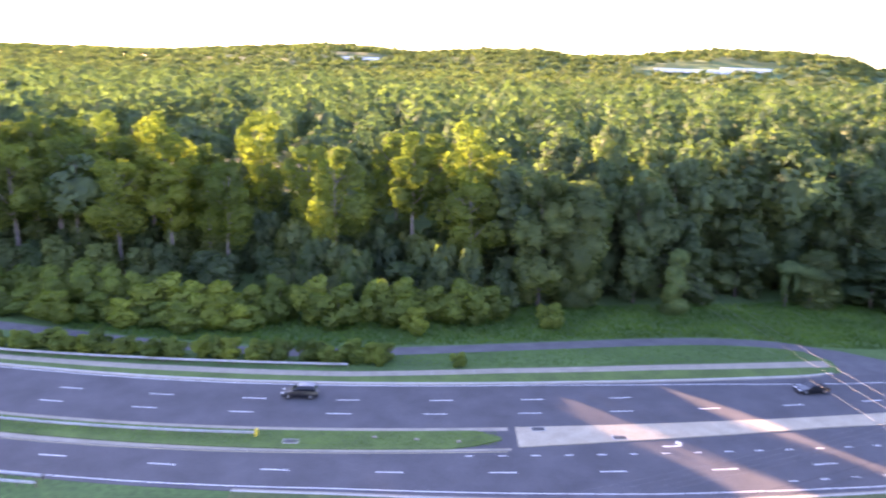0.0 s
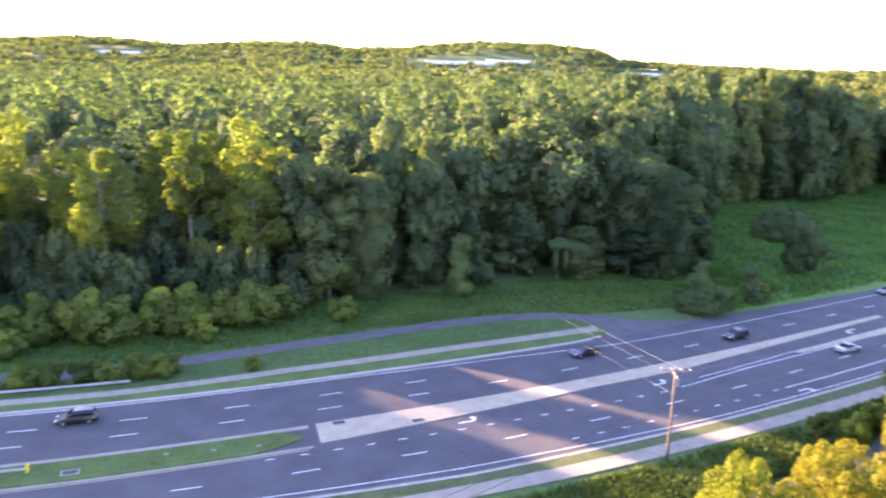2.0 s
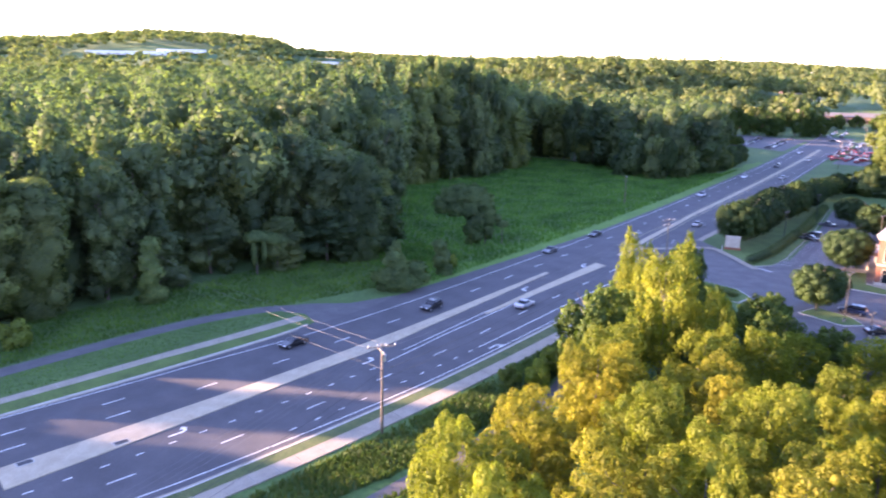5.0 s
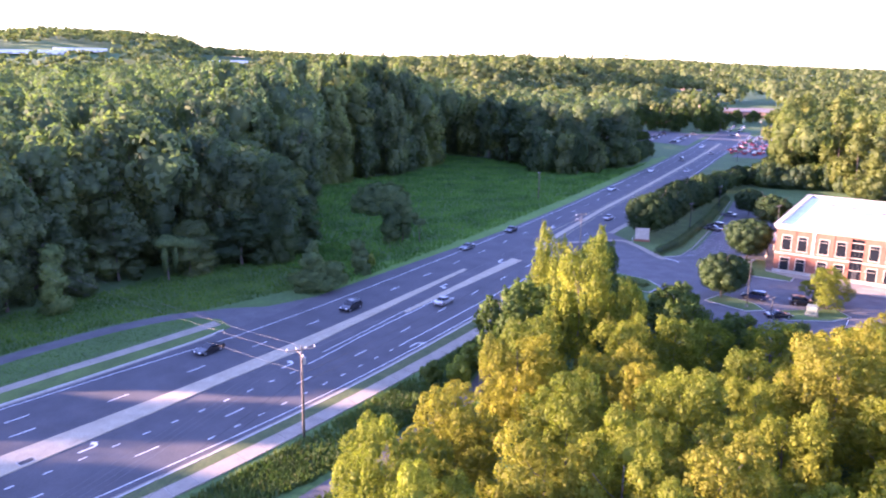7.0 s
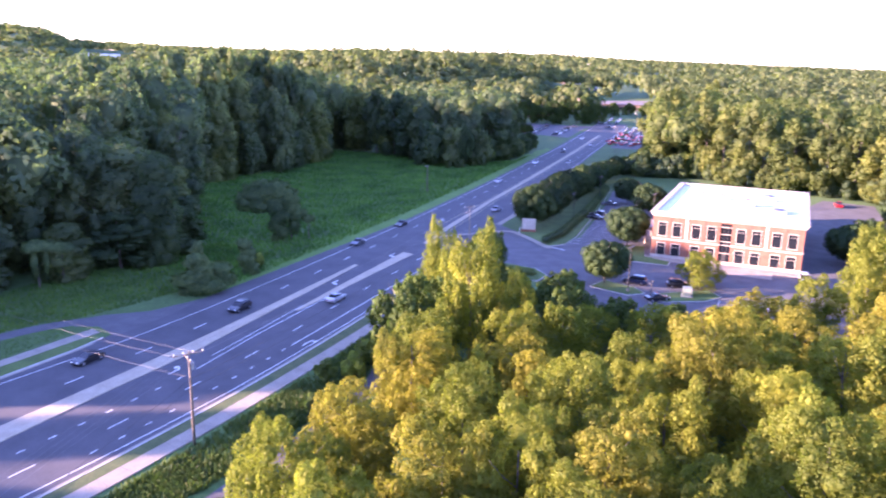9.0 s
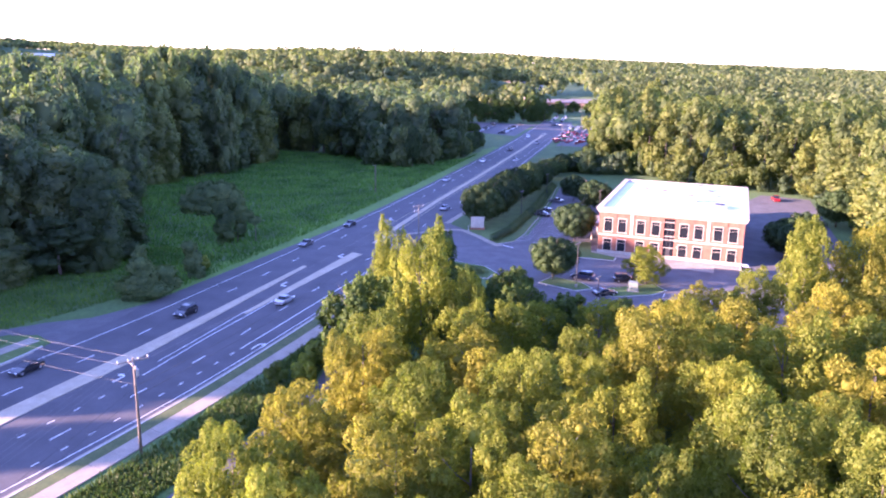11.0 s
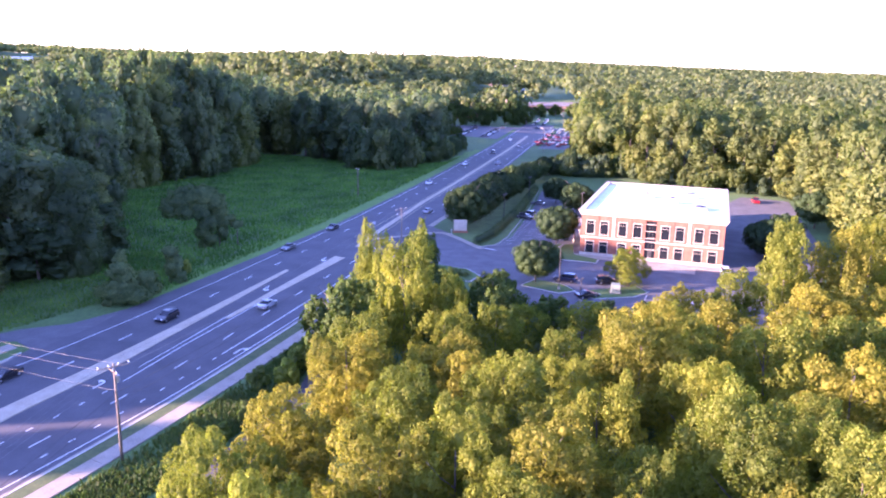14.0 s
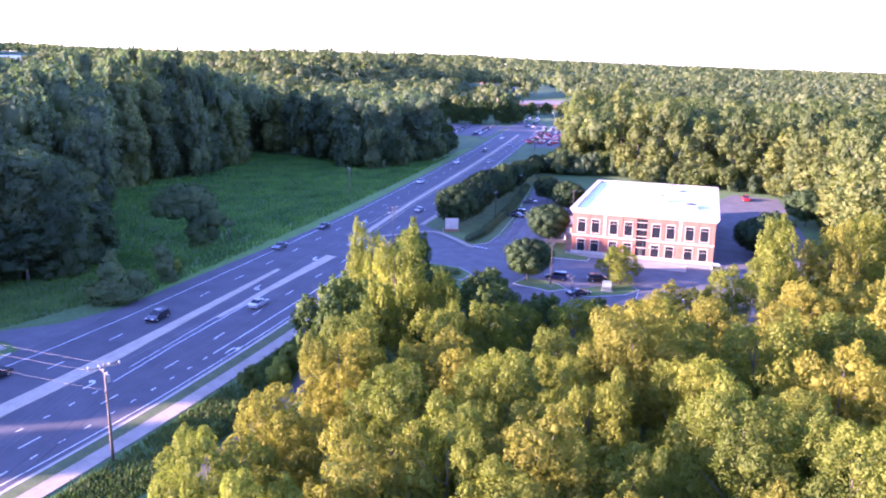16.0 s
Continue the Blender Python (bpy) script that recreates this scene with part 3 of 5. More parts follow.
def wooded(x, y):
    x, y = np.asarray(x, float), np.asarray(y, float)
    m, r = mid(x), np.hypot(x, y)
    ok = np.where(y > m, y > np.interp(x, *EDGE_N), y < m - 28)
    ok &= ~inside(MEADOW, x, y) & ~inside([(px * 1.0, py) for px, py in LOT], x, y)
    ok &= ~((x > 97) & (x < 600) & (y > m) & (y < m + np.interp(x, [97, 290, 330, 400, 420, 1000], [10, 10, 16, 24, 14, 14])))
    ok &= ~((x > 130) & (x < 600) & (y < m) & (y > m - np.interp(x, [130, 250, 330, 480, 520, 1000], [30, 34, 42, 42, 20, 20])))
    ok &= ~inside([(112, 20), (280, 20), (280, 125), (112, 105)], x, y) & ~inside(FAR_LOT, x, y) & ~inside(RED_LOT, x, y)
    ok &= ~((x < 28) & (y < 72)) & (r > 42)
    az = np.degrees(np.arctan2(x, y))
    ok &= ~((az > 65.3) & (az < 69.6) & (r > 430) & (r < 725))
    ok &= ~((az > 59.0) & (y > m) & (r > 290) & (r < 590))
    for ox, oy, rr in OPEN_SPOTS:
        ok &= np.hypot(x - ox, y - oy) > rr
    return ok


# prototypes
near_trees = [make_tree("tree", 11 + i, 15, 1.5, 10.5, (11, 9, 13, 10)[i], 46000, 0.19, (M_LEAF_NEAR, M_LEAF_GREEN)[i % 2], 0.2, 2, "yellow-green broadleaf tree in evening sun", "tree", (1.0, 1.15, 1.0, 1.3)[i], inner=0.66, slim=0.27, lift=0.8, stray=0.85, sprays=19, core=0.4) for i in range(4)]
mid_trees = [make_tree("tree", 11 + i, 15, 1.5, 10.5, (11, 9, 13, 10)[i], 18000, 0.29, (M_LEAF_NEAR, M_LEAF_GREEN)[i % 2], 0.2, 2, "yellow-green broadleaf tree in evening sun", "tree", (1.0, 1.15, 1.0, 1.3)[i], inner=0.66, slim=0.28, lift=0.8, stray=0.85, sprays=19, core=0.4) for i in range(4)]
trunk_trees = [make_tree("tall_tree", 31 + i, 30, (10, 13, 8)[i], (12, 10, 13)[i], 10, 7500, 0.55, M_TULIP_LIT, 0.42, 8, "tall tulip tree with a bare pale trunk", "tree", 1.1, bark=M_PALE_BARK, core=0.35, inner=0.75) for i in range(3)]
vine_trees = [make_tree("vine_covered_tree", 41 + i, 28, 0.0, (13, 13, 14, 14)[i], (4, 15, 4, 17)[i], 15000, 0.48, M_LEAF, 0.34, 4, "tall tree draped in vines down to the ground", "tree", 1.3, hang=0.4, plumes=i % 2 == 0, core=0.72, stray=0.28) for i in range(4)]
far_trees = [make_tree("broadleaf_tree", 71 + i, 28, 0.0, (13, 14, 14)[i], (4, 16, 13)[i], 4600, 0.8, M_LEAF, 0.3, 3, "leafy tree at the edge of the woods", "tree", 1.3, hang=0.25, plumes=i == 0, core=0.72, stray=0.28) for i in range(3)]
wood_trees = [make_tree("woodland_tree", 81 + i, 28, 1.0, (13, 12, 14)[i], (13, 11, 9)[i], 5200, 0.72, M_WOOD_LIT, 0.3, 3, "rounded sunlit tree at the edge of the woods", "tree", 1.25, inner=0.78, stray=0.55, sprays=(0, 9, 8)[i]) for i in range(3)]
park_tree = make_tree("park_tree", 51, 8, 1.3, 9.4, 60, 12000, 0.28, M_PARK, 0.16, 5, "round dark green car park tree", "tree", core=0.7, ball=True)
dim_tree = make_tree("tree", 53, 10, 0.6, 8.5, 12, 11000, 0.3, M_LEAF_SHADE, 0.15, 4, "small green tree with shade put into its leaf colour", "tree", 1.1, inner=0.75, stray=0.6, lift=0.5, sprays=9)
bush = make_tree("bush", 61, 4.2, 0.1, 5.5, 7, 2400, 0.42, M_BUSH, 0.07, 3, "dense green bush at the wood's edge", "bush")
thicket = make_tree("understorey_bush", 63, 7.0, 0.0, 8.5, 9, 1800, 0.75, M_LEAF, 0.12, 3, "dark understorey bush below the forest trees", "bush")

# two gaps between the trees through which the low sun reaches the road
SUN_WAY = (math.sin(radians(SUN_AZ)), math.cos(radians(SUN_AZ)))
GAPS = [(28.5, 85.5, 2.5), (47.0, 86.5, 3.1)]


def in_gap(x, y, extra=0.0):
    x, y = np.asarray(x, float), np.asarray(y, float)
    bad = np.zeros(x.shape, bool)
    for gx, gy, w in GAPS:
        side = (x - gx) * SUN_WAY[1] - (y - gy) * SUN_WAY[0]
        ahead = (x - gx) * SUN_WAY[0] + (y - gy) * SUN_WAY[1]
        bad |= (np.abs(side) < w + extra) & (ahead > 20) & (ahead < 150)
    return bad


# tall forest edge, three rows deep
edge_pts = []
for k, (row, step) in enumerate(((4.5, 11.5), (13.0, 9.5), (21.0, 10))):
    line_pts = [(x, np.interp(x, *EDGE_N)) for x in np.arange(-165, 97, 1.0)] + [tuple(p[:2]) for p in spline([(97, 139, 0), (104, 147, 0), (118, 166, 0), (136, 190, 0), (152, 214, 0), (172, 218, 0), (190, 217, 0), (210, 219, 0), (231, 228, 0), (258, 248, 0)], 40)]
    acc = RNG.uniform(0, 5)
    for a, b in zip(line_pts, line_pts[1:]):
        L = math.hypot(b[0] - a[0], b[1] - a[1])
        acc += L
        if acc > step:
            acc = RNG.uniform(-1.5, 1.5)
            nx, ny = -(b[1] - a[1]) / L, (b[0] - a[0]) / L
            shift = row + RNG.uniform(-3.8, 3.0)
            q = (a[0] + nx * shift + RNG.uniform(-1, 1), a[1] + ny * shift, k)
            if not in_gap(q[0], q[1], 1.3):
                edge_pts.append(q)
for x, y, k in edge_pts:
    low = k < 1 and x > 14 and RNG.random() < 0.4
    s = RNG.uniform(0.7, 0.95) if low else RNG.uniform(0.75, 1.1) if k < 1 else RNG.uniform(0.85, 1.3)
    sz = (RNG.uniform(0.45, 0.65) if low else RNG.uniform(0.75, 1.05) if k < 1 else RNG.uniform(0.86, 1.1)) * ((0.94, 1.0, 1.04) if x < 66 else (0.78, 0.94, 1.04))[k] * float(np.interp(x + y, [262, 320, 450, 530], [1.0, 1.45, 1.45, 1.15]))
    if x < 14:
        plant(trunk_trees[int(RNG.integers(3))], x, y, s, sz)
    else:
        plant(vine_trees[int(RNG.integers(4))] if k < 1 and math.hypot(x, y) < 230 else far_trees[int(RNG.integers(3))], x, y, s, sz)
for x in np.arange(-150, 14, 6.5):
    y = np.interp(x, *EDGE_N)
    for k, d in enumerate((-3, 9, 22)):
        plant(thicket, x + RNG.uniform(-2, 2), y + d + RNG.uniform(-2, 2), RNG.uniform(0.8, 1.1), RNG.uniform(0.75, 1.05) + 0.22 * k, group="understorey of the forest")


# tall trees added out of view to block stray sun from the road
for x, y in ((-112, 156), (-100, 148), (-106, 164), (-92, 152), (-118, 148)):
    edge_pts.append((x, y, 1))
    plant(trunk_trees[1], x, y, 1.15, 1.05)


# bushes and young trees that fill the two gaps
for gx, gy, w in GAPS:
    for a in np.arange(62, 150, 5.0):
        side = RNG.uniform(-2.5, 2.5)
        plant(thicket, gx + SUN_WAY[0] * a + SUN_WAY[1] * side, gy + SUN_WAY[1] * a - SUN_WAY[0] * side, RNG.uniform(0.7, 0.95), RNG.uniform(1.25, 1.45) + 0.004 * (a - 62), group="understorey of the forest")


# lower trees that face the office, the meadow's end and the road beyond
EDGES = [([(300, 181), (296, 177), (264, 187), (265, 205), (268, 222), (271, 242), (268, 262)], 0.92, 0), ([(352, 128), (325, 122), (303, 112), (298, 96), (288, 70), (286, 50), (284, 30), (262, 16)], 1.0, 1), ([(300, 60), (304, 30), (285, 15), (252, 12), (225, 9), (198, 3), (172, -3)], 0.85, 1), ([(352, 126), (385, 124), (420, 130), (470, 146), (540, 165)], 0.95, 1)]
for pts, hh, sunny in EDGES:
    for a, b in zip(pts, pts[1:]):
        L = math.hypot(b[0] - a[0], b[1] - a[1])
        n = max(1, int(L / (8.5 if sunny else 6.5)))
        for i in range(n):
            u = (i + RNG.uniform(0.1, 0.9)) / n
            q = (a[0] + (b[0] - a[0]) * u + RNG.uniform(-1.5, 1.5), a[1] + (b[1] - a[1]) * u + RNG.uniform(-1.5, 1.5), 3)
            edge_pts.append(q)
            s = RNG.uniform(0.9, 1.35) if sunny else RNG.uniform(0.75, 1.1)
            # sunny picks the trees whose leaf colour has sunlight in it
            plant((wood_trees if sunny else far_trees)[int(RNG.integers(3))], q[0], q[1], s, hh * RNG.uniform(0.75, 1.2), label="leafy tree at the edge of the woods")


for pts, hh, sunny in EDGES[1:3]:
    for a, b in zip(pts, pts[1:]):
        n = max(1, int(math.hypot(b[0] - a[0], b[1] - a[1]) / 5.5))
        for i in range(n):
            u = (i + RNG.uniform(0.1, 0.9)) / n
            plant(thicket, a[0] + (b[0] - a[0]) * u - RNG.uniform(0, 3), a[1] + (b[1] - a[1]) * u + RNG.uniform(-1, 2), RNG.uniform(0.6, 0.95), RNG.uniform(0.6, 1.1), label="dark bush below the trees behind the office", group="understorey behind the office")


for x, y in [(x + RNG.uniform(-3, 3), y + RNG.uniform(-3, 3)) for x in range(152, 300, 11) for y in range(-70, 24, 11)]:
    if math.hypot(x, y) < 285 and y < np.interp(x, [150, 172, 225, 262, 284, 300], [-8, -6, 6, 12, 24, 40]):
        edge_pts.append((x, y, 4))
        plant(wood_trees[int(RNG.integers(3))], x, y, RNG.uniform(0.7, 1.15), RNG.uniform(0.55, 0.85), label="rounded sunlit tree in the woods")


def wood_stuff(name, pts, heights, widths, quads, size, mat, label, clumps=11, low=0.3):
    """Tree crowns in one mesh: on each point a dome of billowing clumps, shingled with leaf blades."""
    rng = np.random.default_rng(len(pts))
    n = len(pts)
    P, Hh, W = np.array(pts), np.array(heights), np.array(widths)
    # clump centres on each dome, spread by the golden angle
    j = np.arange(clumps)
    z = 1.0 - (j + 0.5) / clumps * 1.25
    a = j * 2.399 + rng.uniform(0, 6.28, (n, 1))
    z = np.clip(z + rng.uniform(-0.12, 0.12, (n, clumps)), -0.4, 0.98)
    ring = np.sqrt(1 - z ** 2) * rng.uniform(0.75, 1.1, (n, clumps))
    cz = np.stack([ring * np.cos(a) * 0.62, ring * np.sin(a) * 0.62, z * 0.66], 2)
    cr = rng.uniform(0.3, 0.46, (n, clumps))
    N = n * quads
    k = np.repeat(np.arange(n), quads)
    c = rng.integers(0, clumps, N)
    dome = cz[k, c]
    d = rng.normal(size=(N, 3)) * 0.62 + dome / np.linalg.norm(dome, axis=1, keepdims=True) + np.array((0, 0, 0.15))
    d /= np.linalg.norm(d, axis=1, keepdims=True)
    unit = dome + d * (cr[k, c] * rng.uniform(0.88, 1.04, N))[:, None]
    pos = np.empty((N, 3))
    pos[:, :2] = P[k, :2] + unit[:, :2] * W[k, None] * 0.5
    half = Hh * (1 - low) * 0.5
    pos[:, 2] = P[k, 2] + Hh[k] - half[k] + half[k] * unit[:, 2]
    nn = d + rng.normal(size=(N, 3)) * 0.3
    t = np.array((0, 0, 1.0)) - d * d[:, 2:3] + rng.normal(size=(N, 3)) * 0.6 + d * 0.25
    t /= np.linalg.norm(t, axis=1, keepdims=True)
    nn -= t * (nn * t).sum(1, keepdims=True)
    nn /= np.linalg.norm(nn, axis=1, keepdims=True)
    b = np.cross(nn, t)
    s = (size * W[k] * rng.uniform(0.6, 1.3, N))[:, None]
    V = np.stack([pos - t * s * 0.6, pos - b * s * 0.36, pos + t * s * 0.6, pos + b * s * 0.36], 1).reshape(-1, 3)
    soft_n = d * 0.85 + unit * 0.35 + nn * 0.2
    heart = P + np.c_[np.zeros((n, 2)), Hh - half * 0.8]
    me = blade_mesh(name, V, soft_n, heart, np.c_[W * 0.26, W * 0.26, half * 0.4], mat)
    return tagged(new(name, me), label, "woods", kind="stuff")


def scatter(r0, r1, step, az0, az1, seed):
    """Jittered grid of points in a ring sector round the camera."""
    rng = np.random.default_rng(seed)
    g = np.arange(-r1, r1, step)
    X, Y = np.meshgrid(g, g)
    X = (X + rng.uniform(-0.42, 0.42, X.shape) * step).ravel()
    Y = (Y + rng.uniform(-0.42, 0.42, Y.shape) * step).ravel()
    r, az = np.hypot(X, Y), np.degrees(np.arctan2(X, Y))
    ok = (r >= r0) & (r < r1) & (az > az0) & (az < az1) & wooded(X, Y)
    return X[ok], Y[ok]


def far_from(X, Y, pts, d):
    Q = np.array([(p[0], p[1]) for p in pts])
    ok = np.ones(len(X), bool)
    for i in range(len(X)):
        ok[i] = ((Q[:, 0] - X[i]) ** 2 + (Q[:, 1] - Y[i]) ** 2).min() > d * d
    return X[ok], Y[ok]


X, Y = scatter(60, 420, 12.2, -62, 100, 1)
keep = ((Y > mid(X)) | (np.hypot(X, Y) > 265)) & ~in_gap(X, Y, 2.0)
X, Y = far_from(X[keep], Y[keep], edge_pts, 6.0)
tallness = np.where(Y > mid(X), 29.0, 28.0) * np.where((Y > mid(X)) & (X < 262), np.interp(np.hypot(X, Y), [155, 230], [1.0, 1.34]) * np.interp(np.degrees(np.arctan2(X, Y)), [14, 30], [0.9, 1.0]), 1.0) * np.where((Y < mid(X)) & (X < 240), 0.75, 1.0)
tallness = tallness * np.random.default_rng(3).uniform(0.78, 1.1, len(X))
girth = np.random.default_rng(4).triangular(9, 14, 22, len(X))
north = Y > mid(X)
for side, name, mat, label in ((north, "forest_canopy", M_LEAF, "dense green broadleaf forest canopy"), (~north, "woods_behind_office", M_WOOD_LIT, "sunlit broadleaf woods behind the office")):
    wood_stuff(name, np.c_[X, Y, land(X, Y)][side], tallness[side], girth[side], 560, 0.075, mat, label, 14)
X, Y = scatter(420, 900, 14.0, -50, 104, 2)
wood_stuff("distant_woods", np.c_[X, Y, land(X, Y)], np.random.default_rng(5).uniform(13, 27, len(X)), np.random.default_rng(6).triangular(9, 15, 23, len(X)), 170, 0.135, M_FAR, "distant green woods", 9)
X, Y = scatter(900, 2900, 27, -46, 102, 3)
wood_stuff("hill_woods", np.c_[X, Y, land(X, Y)], np.random.default_rng(7).uniform(12, 21, len(X)), np.random.default_rng(8).uniform(17, 33, len(X)), 44, 0.21, M_FAR, "wooded hills on the horizon", 7)

# near trees between the camera and the car park: x, y, height, width
NEAR = [(64, 50, 13, 11), (57, 38, 13, 11), (50, 47, 12, 10), (40.5, 46, 12, 10), (46, 33, 14, 11), (64, 30.6, 14, 12), (54.6, 22, 15, 12), (50, 28, 13.5, 10), (80, 21.7, 17, 14), (63, 7.3, 16, 13), (80, 1, 16, 13),
        (62, -1, 16, 12), (87.5, 43.6, 11, 9), (82, 48, 11, 9), (101, 36, 9, 9), (85.5, 56.7, 18.5, 9), (88, 50.5, 14, 6), (96, 69, 16, 7), (115.5, 25.6, 10, 10), (124, 19.6, 11, 9), (72, 40, 12, 11),
        (74, 14, 14, 11), (95, 27, 11, 11), (90, 10, 14, 12), (104, 18, 12, 11), (98, 2, 14, 12), (48, 12, 13, 11), (45, 21, 12, 10), (116, 8, 13, 11), (137, 14, 17, 10), (144, 6, 17, 10), (72, 55, 12, 9), (110, -6, 15, 13), (130, -6, 16, 13), (92, -12, 15, 13), (76, 28, 11, 10), (54, 2, 13, 10), (156, 2, 16, 12), (70, -12, 15, 12), (37, 36, 12, 9), (150, 16, 11, 8), (107, 27, 9, 9), (58, 30, 11, 9), (68, 22, 12, 9), (40, 28, 11, 9), (86, 33, 10, 9), (96, 43, 9, 8), (88, 18, 12, 10), (56, 14, 12, 9), (72, 4, 13, 10), (104, 9, 12, 10), (84, -6, 14, 11), (122, 2, 13, 11), (66, 45, 10, 8)]
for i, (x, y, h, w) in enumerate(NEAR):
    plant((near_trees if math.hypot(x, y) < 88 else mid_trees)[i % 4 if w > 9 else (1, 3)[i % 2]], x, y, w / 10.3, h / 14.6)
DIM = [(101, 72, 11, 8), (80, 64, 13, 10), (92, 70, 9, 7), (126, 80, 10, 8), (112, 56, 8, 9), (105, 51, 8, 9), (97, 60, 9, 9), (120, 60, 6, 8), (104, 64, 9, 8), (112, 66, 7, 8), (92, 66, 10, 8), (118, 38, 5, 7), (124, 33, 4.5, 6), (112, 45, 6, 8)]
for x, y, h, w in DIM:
    plant(dim_tree, x, y, w / 8.0, h / 10.0, label="small green tree with shade put into its leaf colour")
plant(mid_trees[1], 146.5, 43.5, 0.95, 0.47, label="small sunlit tree on the car park island")
for x, y, h in ((138.3, 60, 8.6), (171.5, 69.5, 9.4), (212, 80, 9), (225, 92, 8), (232, 18, 10), (186, 24, 9), (196, 22, 9)):
    plant(park_tree, x, y, h / 8.0, label="round dark green car park tree")
for i in range(13):
    x = 174.5 + i * 8.8
    plant(park_tree, x, float(np.interp(x, [171, 203, 240, 276], [95.5, 103.5, 112, 119.5])) + RNG.uniform(-1, 1), RNG.uniform(1.1, 1.4) * (1 - 0.02 * i), RNG.uniform(1.25, 1.55) * (1 - 0.028 * i), group="trees along the car park")
for row, y0 in ((0, 0.0), (1, -5.5)):
    for x in np.arange(-85, 12, 5.0):
        if row and x > -28:
            continue
        plant(bush, x + RNG.uniform(-1, 1), np.interp(x, [-80, -50, -15, 14], [129, 124, 122, 127]) + y0 + RNG.uniform(-1.5, 1.5), RNG.uniform(1.15, 1.75), RNG.uniform(1.1, 1.65) * (1 - 0.35 * row), group="bushes below the forest")
for x in np.arange(-84, -6, 2.5):
    plant(bush, x + RNG.uniform(-1, 1), float(mid(x)) + np.interp(x, [-62, -35, -12], [19.6, 20.8, 21.2]) + RNG.uniform(-0.4, 0.9), RNG.uniform(0.55, 0.85), RNG.uniform(0.45, 0.72), group="bushes behind the guard rail")
for x, y, s in ((20, 124, 0.9), (-3, 119, 0.9), (-8, 105.2, 0.5), (4, 105.6, 0.45), (78, 69.5, 0.75), (73, 67.5, 0.7), (70, 70, 0.6), (83, 70.5, 0.6), (52, 61, 0.5), (57, 63, 0.45), (62, 64, 0.5), (88, 120, 0.7), (103, 122, 0.6)):
    plant(bush, x, y, s, label="low green roadside bush")
# undergrowth below the near trees
for i in range(120):
    x, y = RNG.uniform(28, 128), RNG.uniform(-12, 66)
    if math.hypot(x, y) > 40 and y < float(mid(x)) - 33 and y < np.interp(x, [28, 43, 68, 80, 100, 112, 128], [52, 54, 58, 62, 58, 38, 20]):
        plant(thicket, x, y, RNG.uniform(0.5, 0.85), RNG.uniform(0.3, 0.6), label="dark brush below the roadside trees", group="brush below the near trees")
for x, y, s in ((256, 180, 1.5), (252, 190, 1.7), (268, 176, 1.4), (300, 178, 0.9), (309, 181, 0.75), (318, 184, 0.85), (328, 188, 0.7), (338, 191, 0.8), (313, 189, 0.9), (325, 195, 0.8)):
    plant(thicket, x, y, s, s * 1.3, label="dark bush at the meadow's end")
plant(park_tree, 257, 175.5, 0.85, 2.0, label="dark slender tree standing in the meadow")


# shrubs and young trees on the rough ground between the car park, the road and the woods
for i in range(46):
    u, w = RNG.uniform(0, 1), RNG.uniform(0, 1)
    x, y = 282 + 78 * u + 14 * w, 118 + 22 * u - (26 + 4 * u) * w + RNG.uniform(-2, 2)
    if y < float(mid(x)) - 17:
        plant(thicket if i % 3 else dim_tree, x, y, RNG.uniform(0.8, 1.3), RNG.uniform(0.7, 1.25), label="dark shrub on the rough ground behind the car park", group="shrubs behind the car park")


# vine-covered stumps in the meadow
def vine_shape(name, x, y, lobes, leaves, label, posts=()):
    ob = empty(name, pose(x, y, 0), label=label, category="vine")
    rng = np.random.default_rng(int(x * 10))
    c = new("leaves", leaf_mesh("leaves", lobes, leaves * 3, 0.5, M_VINE, rng, 0.8, core=0.74, stray=0.25))
    c.parent = ob
    for px, py, h, r in posts:
        bm = bmesh.new()
        add_tube(bm, [(px, py, -0.3), (px * 1.05, py, h * 0.5), (px * 1.1, py * 1.1, h)], [r, r * 0.8, r * 0.4], 7)
        part("trunk", bm, M_BARK, ob, smooth=True)
    return ob


def column(h, r0, r1, n=9, lean=(0, 0)):
    """Lobes stacked into an uneven pillar or cone."""
    out = []
    for i in range(n):
        z, r = h * (i + 0.4) / n, (r0 + (r1 - r0) * i / n) * (0.8 + 0.4 * abs(math.sin(i * 2.3 + h)))
        out.append(((lean[0] * z + 0.3 * r * math.sin(i * 1.9), lean[1] * z + 0.3 * r * math.cos(i * 2.7), z), (r, r, h / n * 0.95)))
    return out


vine_shape("vine_covered_tree", 121.5, 136, [((-6.2, 4.6, 9.6), (2.0, 2.0, 2.2)), ((-4.6, 3.4, 11.2), (2.6, 2.5, 2.6)), ((-2.4, 1.8, 12.2), (2.9, 2.7, 2.6)), ((0, 0, 12.2), (2.9, 2.7, 2.6)), ((1.8, -1.3, 10.6), (2.5, 2.4, 2.6)), ((2.6, -1.9, 8.2), (2.0, 2.0, 2.4)), ((-3.4, 2.6, 8.8), (2.6, 2.5, 2.0)), ((-0.8, 0.6, 9.0), (2.6, 2.5, 2.4)), ((0.8, -0.6, 6.0), (2.1, 2.1, 2.4)), ((3.2, -2.3, 6.0), (1.6, 1.6, 2.0)), ((3.0, -2.2, 3.4), (1.3, 1.3, 2.0)), ((4.6, -3.3, 6.6), (1.3, 1.3, 0.8))] + column(6, 1.5, 1.9, 4), 4200, "leaning tree smothered in hanging vines", [(0, 0, 11, 0.4), (2.6, -1.6, 8, 0.2)])
